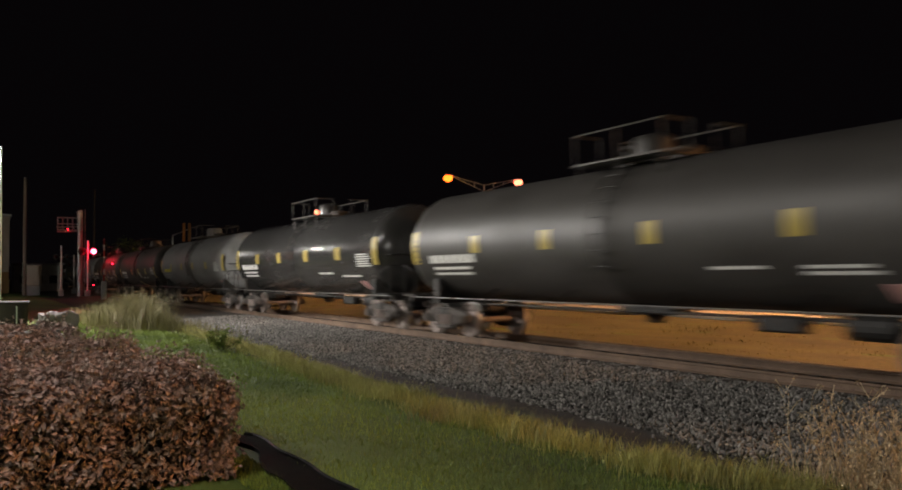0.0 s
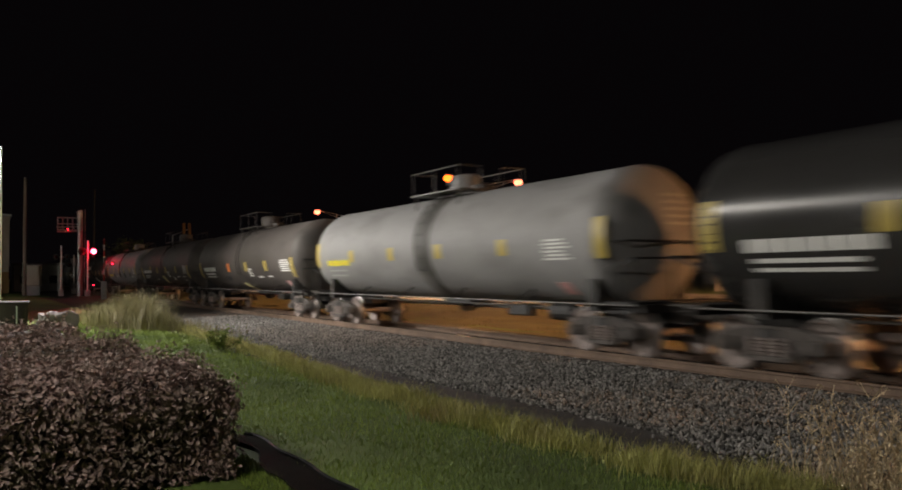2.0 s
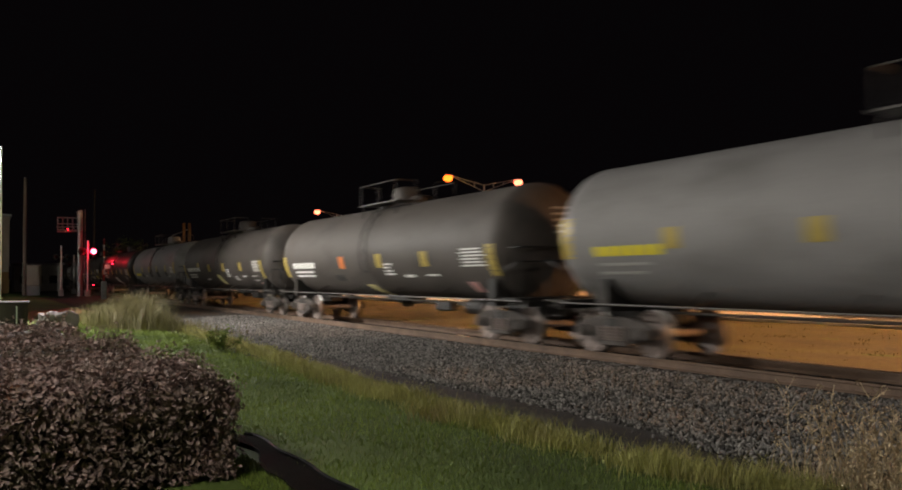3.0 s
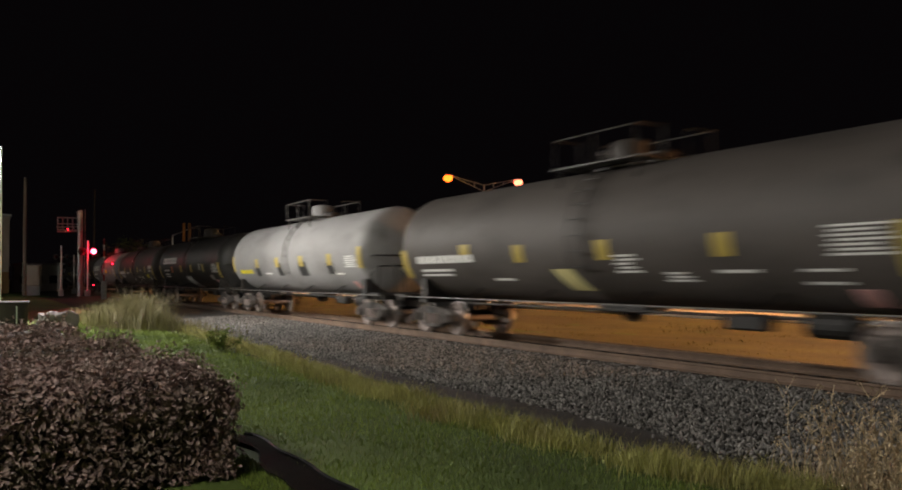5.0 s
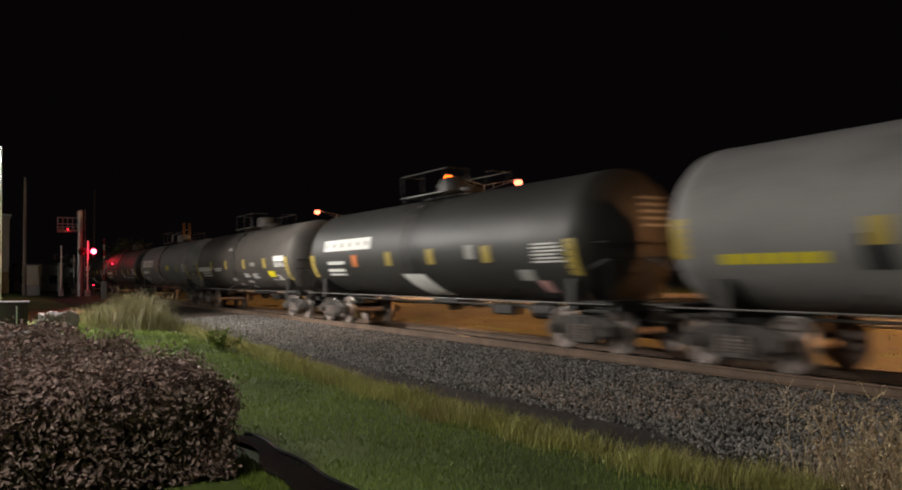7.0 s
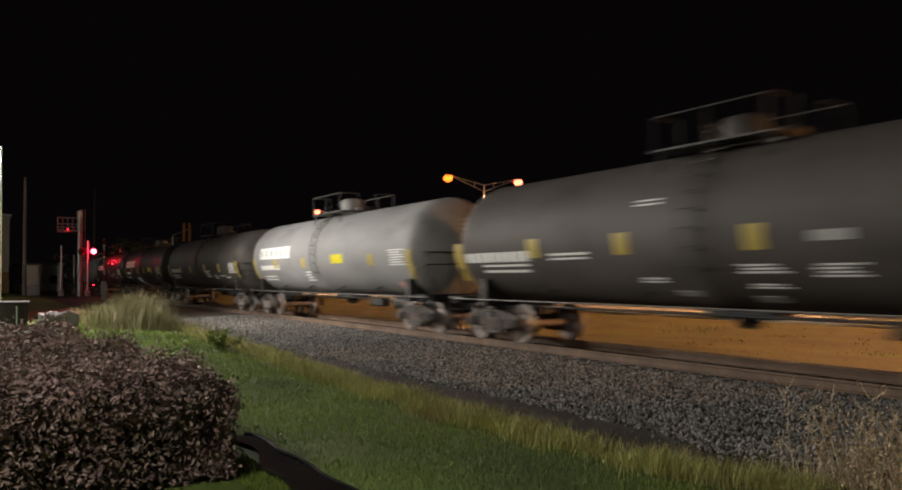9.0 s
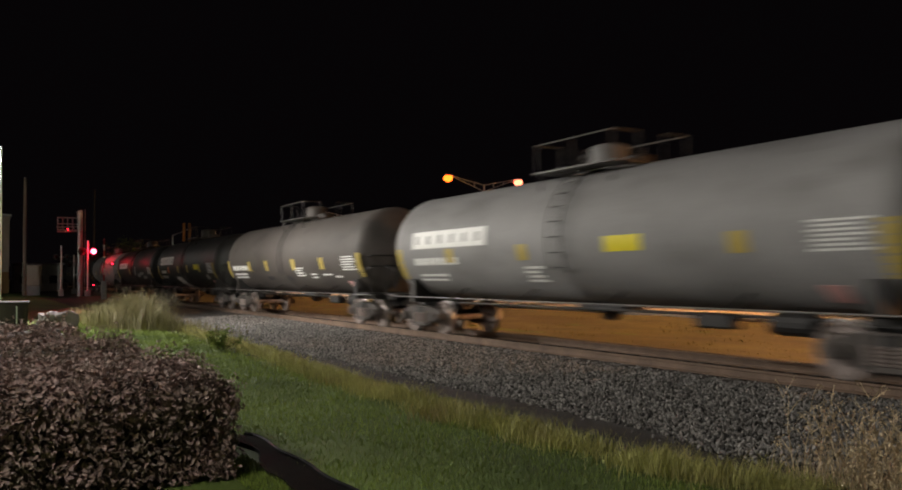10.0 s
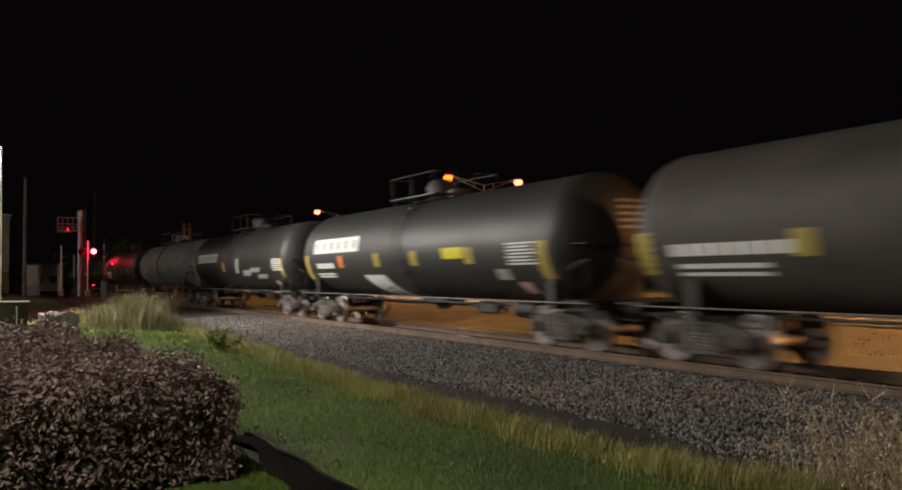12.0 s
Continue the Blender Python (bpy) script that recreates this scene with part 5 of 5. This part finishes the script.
# ---- crushed stones on the ballast ----
def stone_mesh(rng):
    bm = B()
    bmesh.ops.create_icosphere(bm, subdivisions=1, radius=1.0)
    for v in bm.verts:
        v.co *= rng.uniform(0.7, 1.15)
        v.co.z *= 0.75
    me = bpy.data.meshes.new("stone")
    bm.to_mesh(me)
    bm.free()
    me.materials.append(STONE)
    return me


rng = random.Random(31)
kinds = [stone_mesh(rng) for _ in range(6)]
shapes = [(np.array([v.co[:] for v in me.vertices]), np.array([p.vertices[:] for p in me.polygons])) for me in kinds]
verts, faces, count = [], [], 0
for n in range(62000):
    x = -2.2 - 36 * rng.random() ** 1.6
    y = rng.uniform(7.35 + 0.25 * noise.noise(Vector((x * 0.7, 1, 4))) if rng.random() < 0.94 else 6.35, 11.25)
    size = rng.uniform(0.013, 0.034) * (1.0 + 0.35 * min(1.0, max(0.0, (-x - 12) / 20)))
    V, Fc = shapes[n % 6]
    e = Euler((rng.uniform(0, 6), rng.uniform(0, 6), rng.uniform(0, 6))).to_matrix()
    P3 = V @ np.array(e).T * size + np.array((x, y, bed_height(x, y) - 0.01 + rng.uniform(-0.01, 0.012)))
    verts.append(P3)
    faces.append(Fc + count)
    count += len(V)
me = bpy.data.meshes.new("ballast_stones")
me.from_pydata(np.concatenate(verts).tolist(), [], np.concatenate(faces).tolist())
me.materials.append(STONE)
loose = tagged(new("ballast_stones", me), "loose grey crushed stones of the ballast", kind="stuff")
loose.parent = bed
for n in range(300):
    x, y = rng.uniform(-6.5, -2.6), rng.uniform(7.0, 9.6)
    ob = new("stone", kinds[n % 6])
    ob.parent = bed
    s = rng.uniform(0.022, 0.042)
    ob.matrix_basis = Matrix.Translation((x, y, bed_height(x, y) + 0.012)) @ Euler((rng.uniform(0, 6), rng.uniform(0, 6), rng.uniform(0, 6))).to_matrix().to_4x4() @ Matrix.Diagonal((s, s, s, 1))


def motions():
    """The train rolls at an even speed, and its wheelsets turn with it."""
    for car, k, wheels in CARS:
        walk(car, [(t, pose(car_place(k, t), TRACK, RAIL)) for t in (0.0, 4.0, 8.0, 12.0)])
        for w, e in wheels:
            rows = []
            for n in range(0, 361):
                t = n / 30
                rows.append((t, Matrix.Translation((e, 0, 0.458)) @ Matrix.Rotation(SPEED * t / 0.458, 4, "Y")))
            walk(w, rows)


motions()
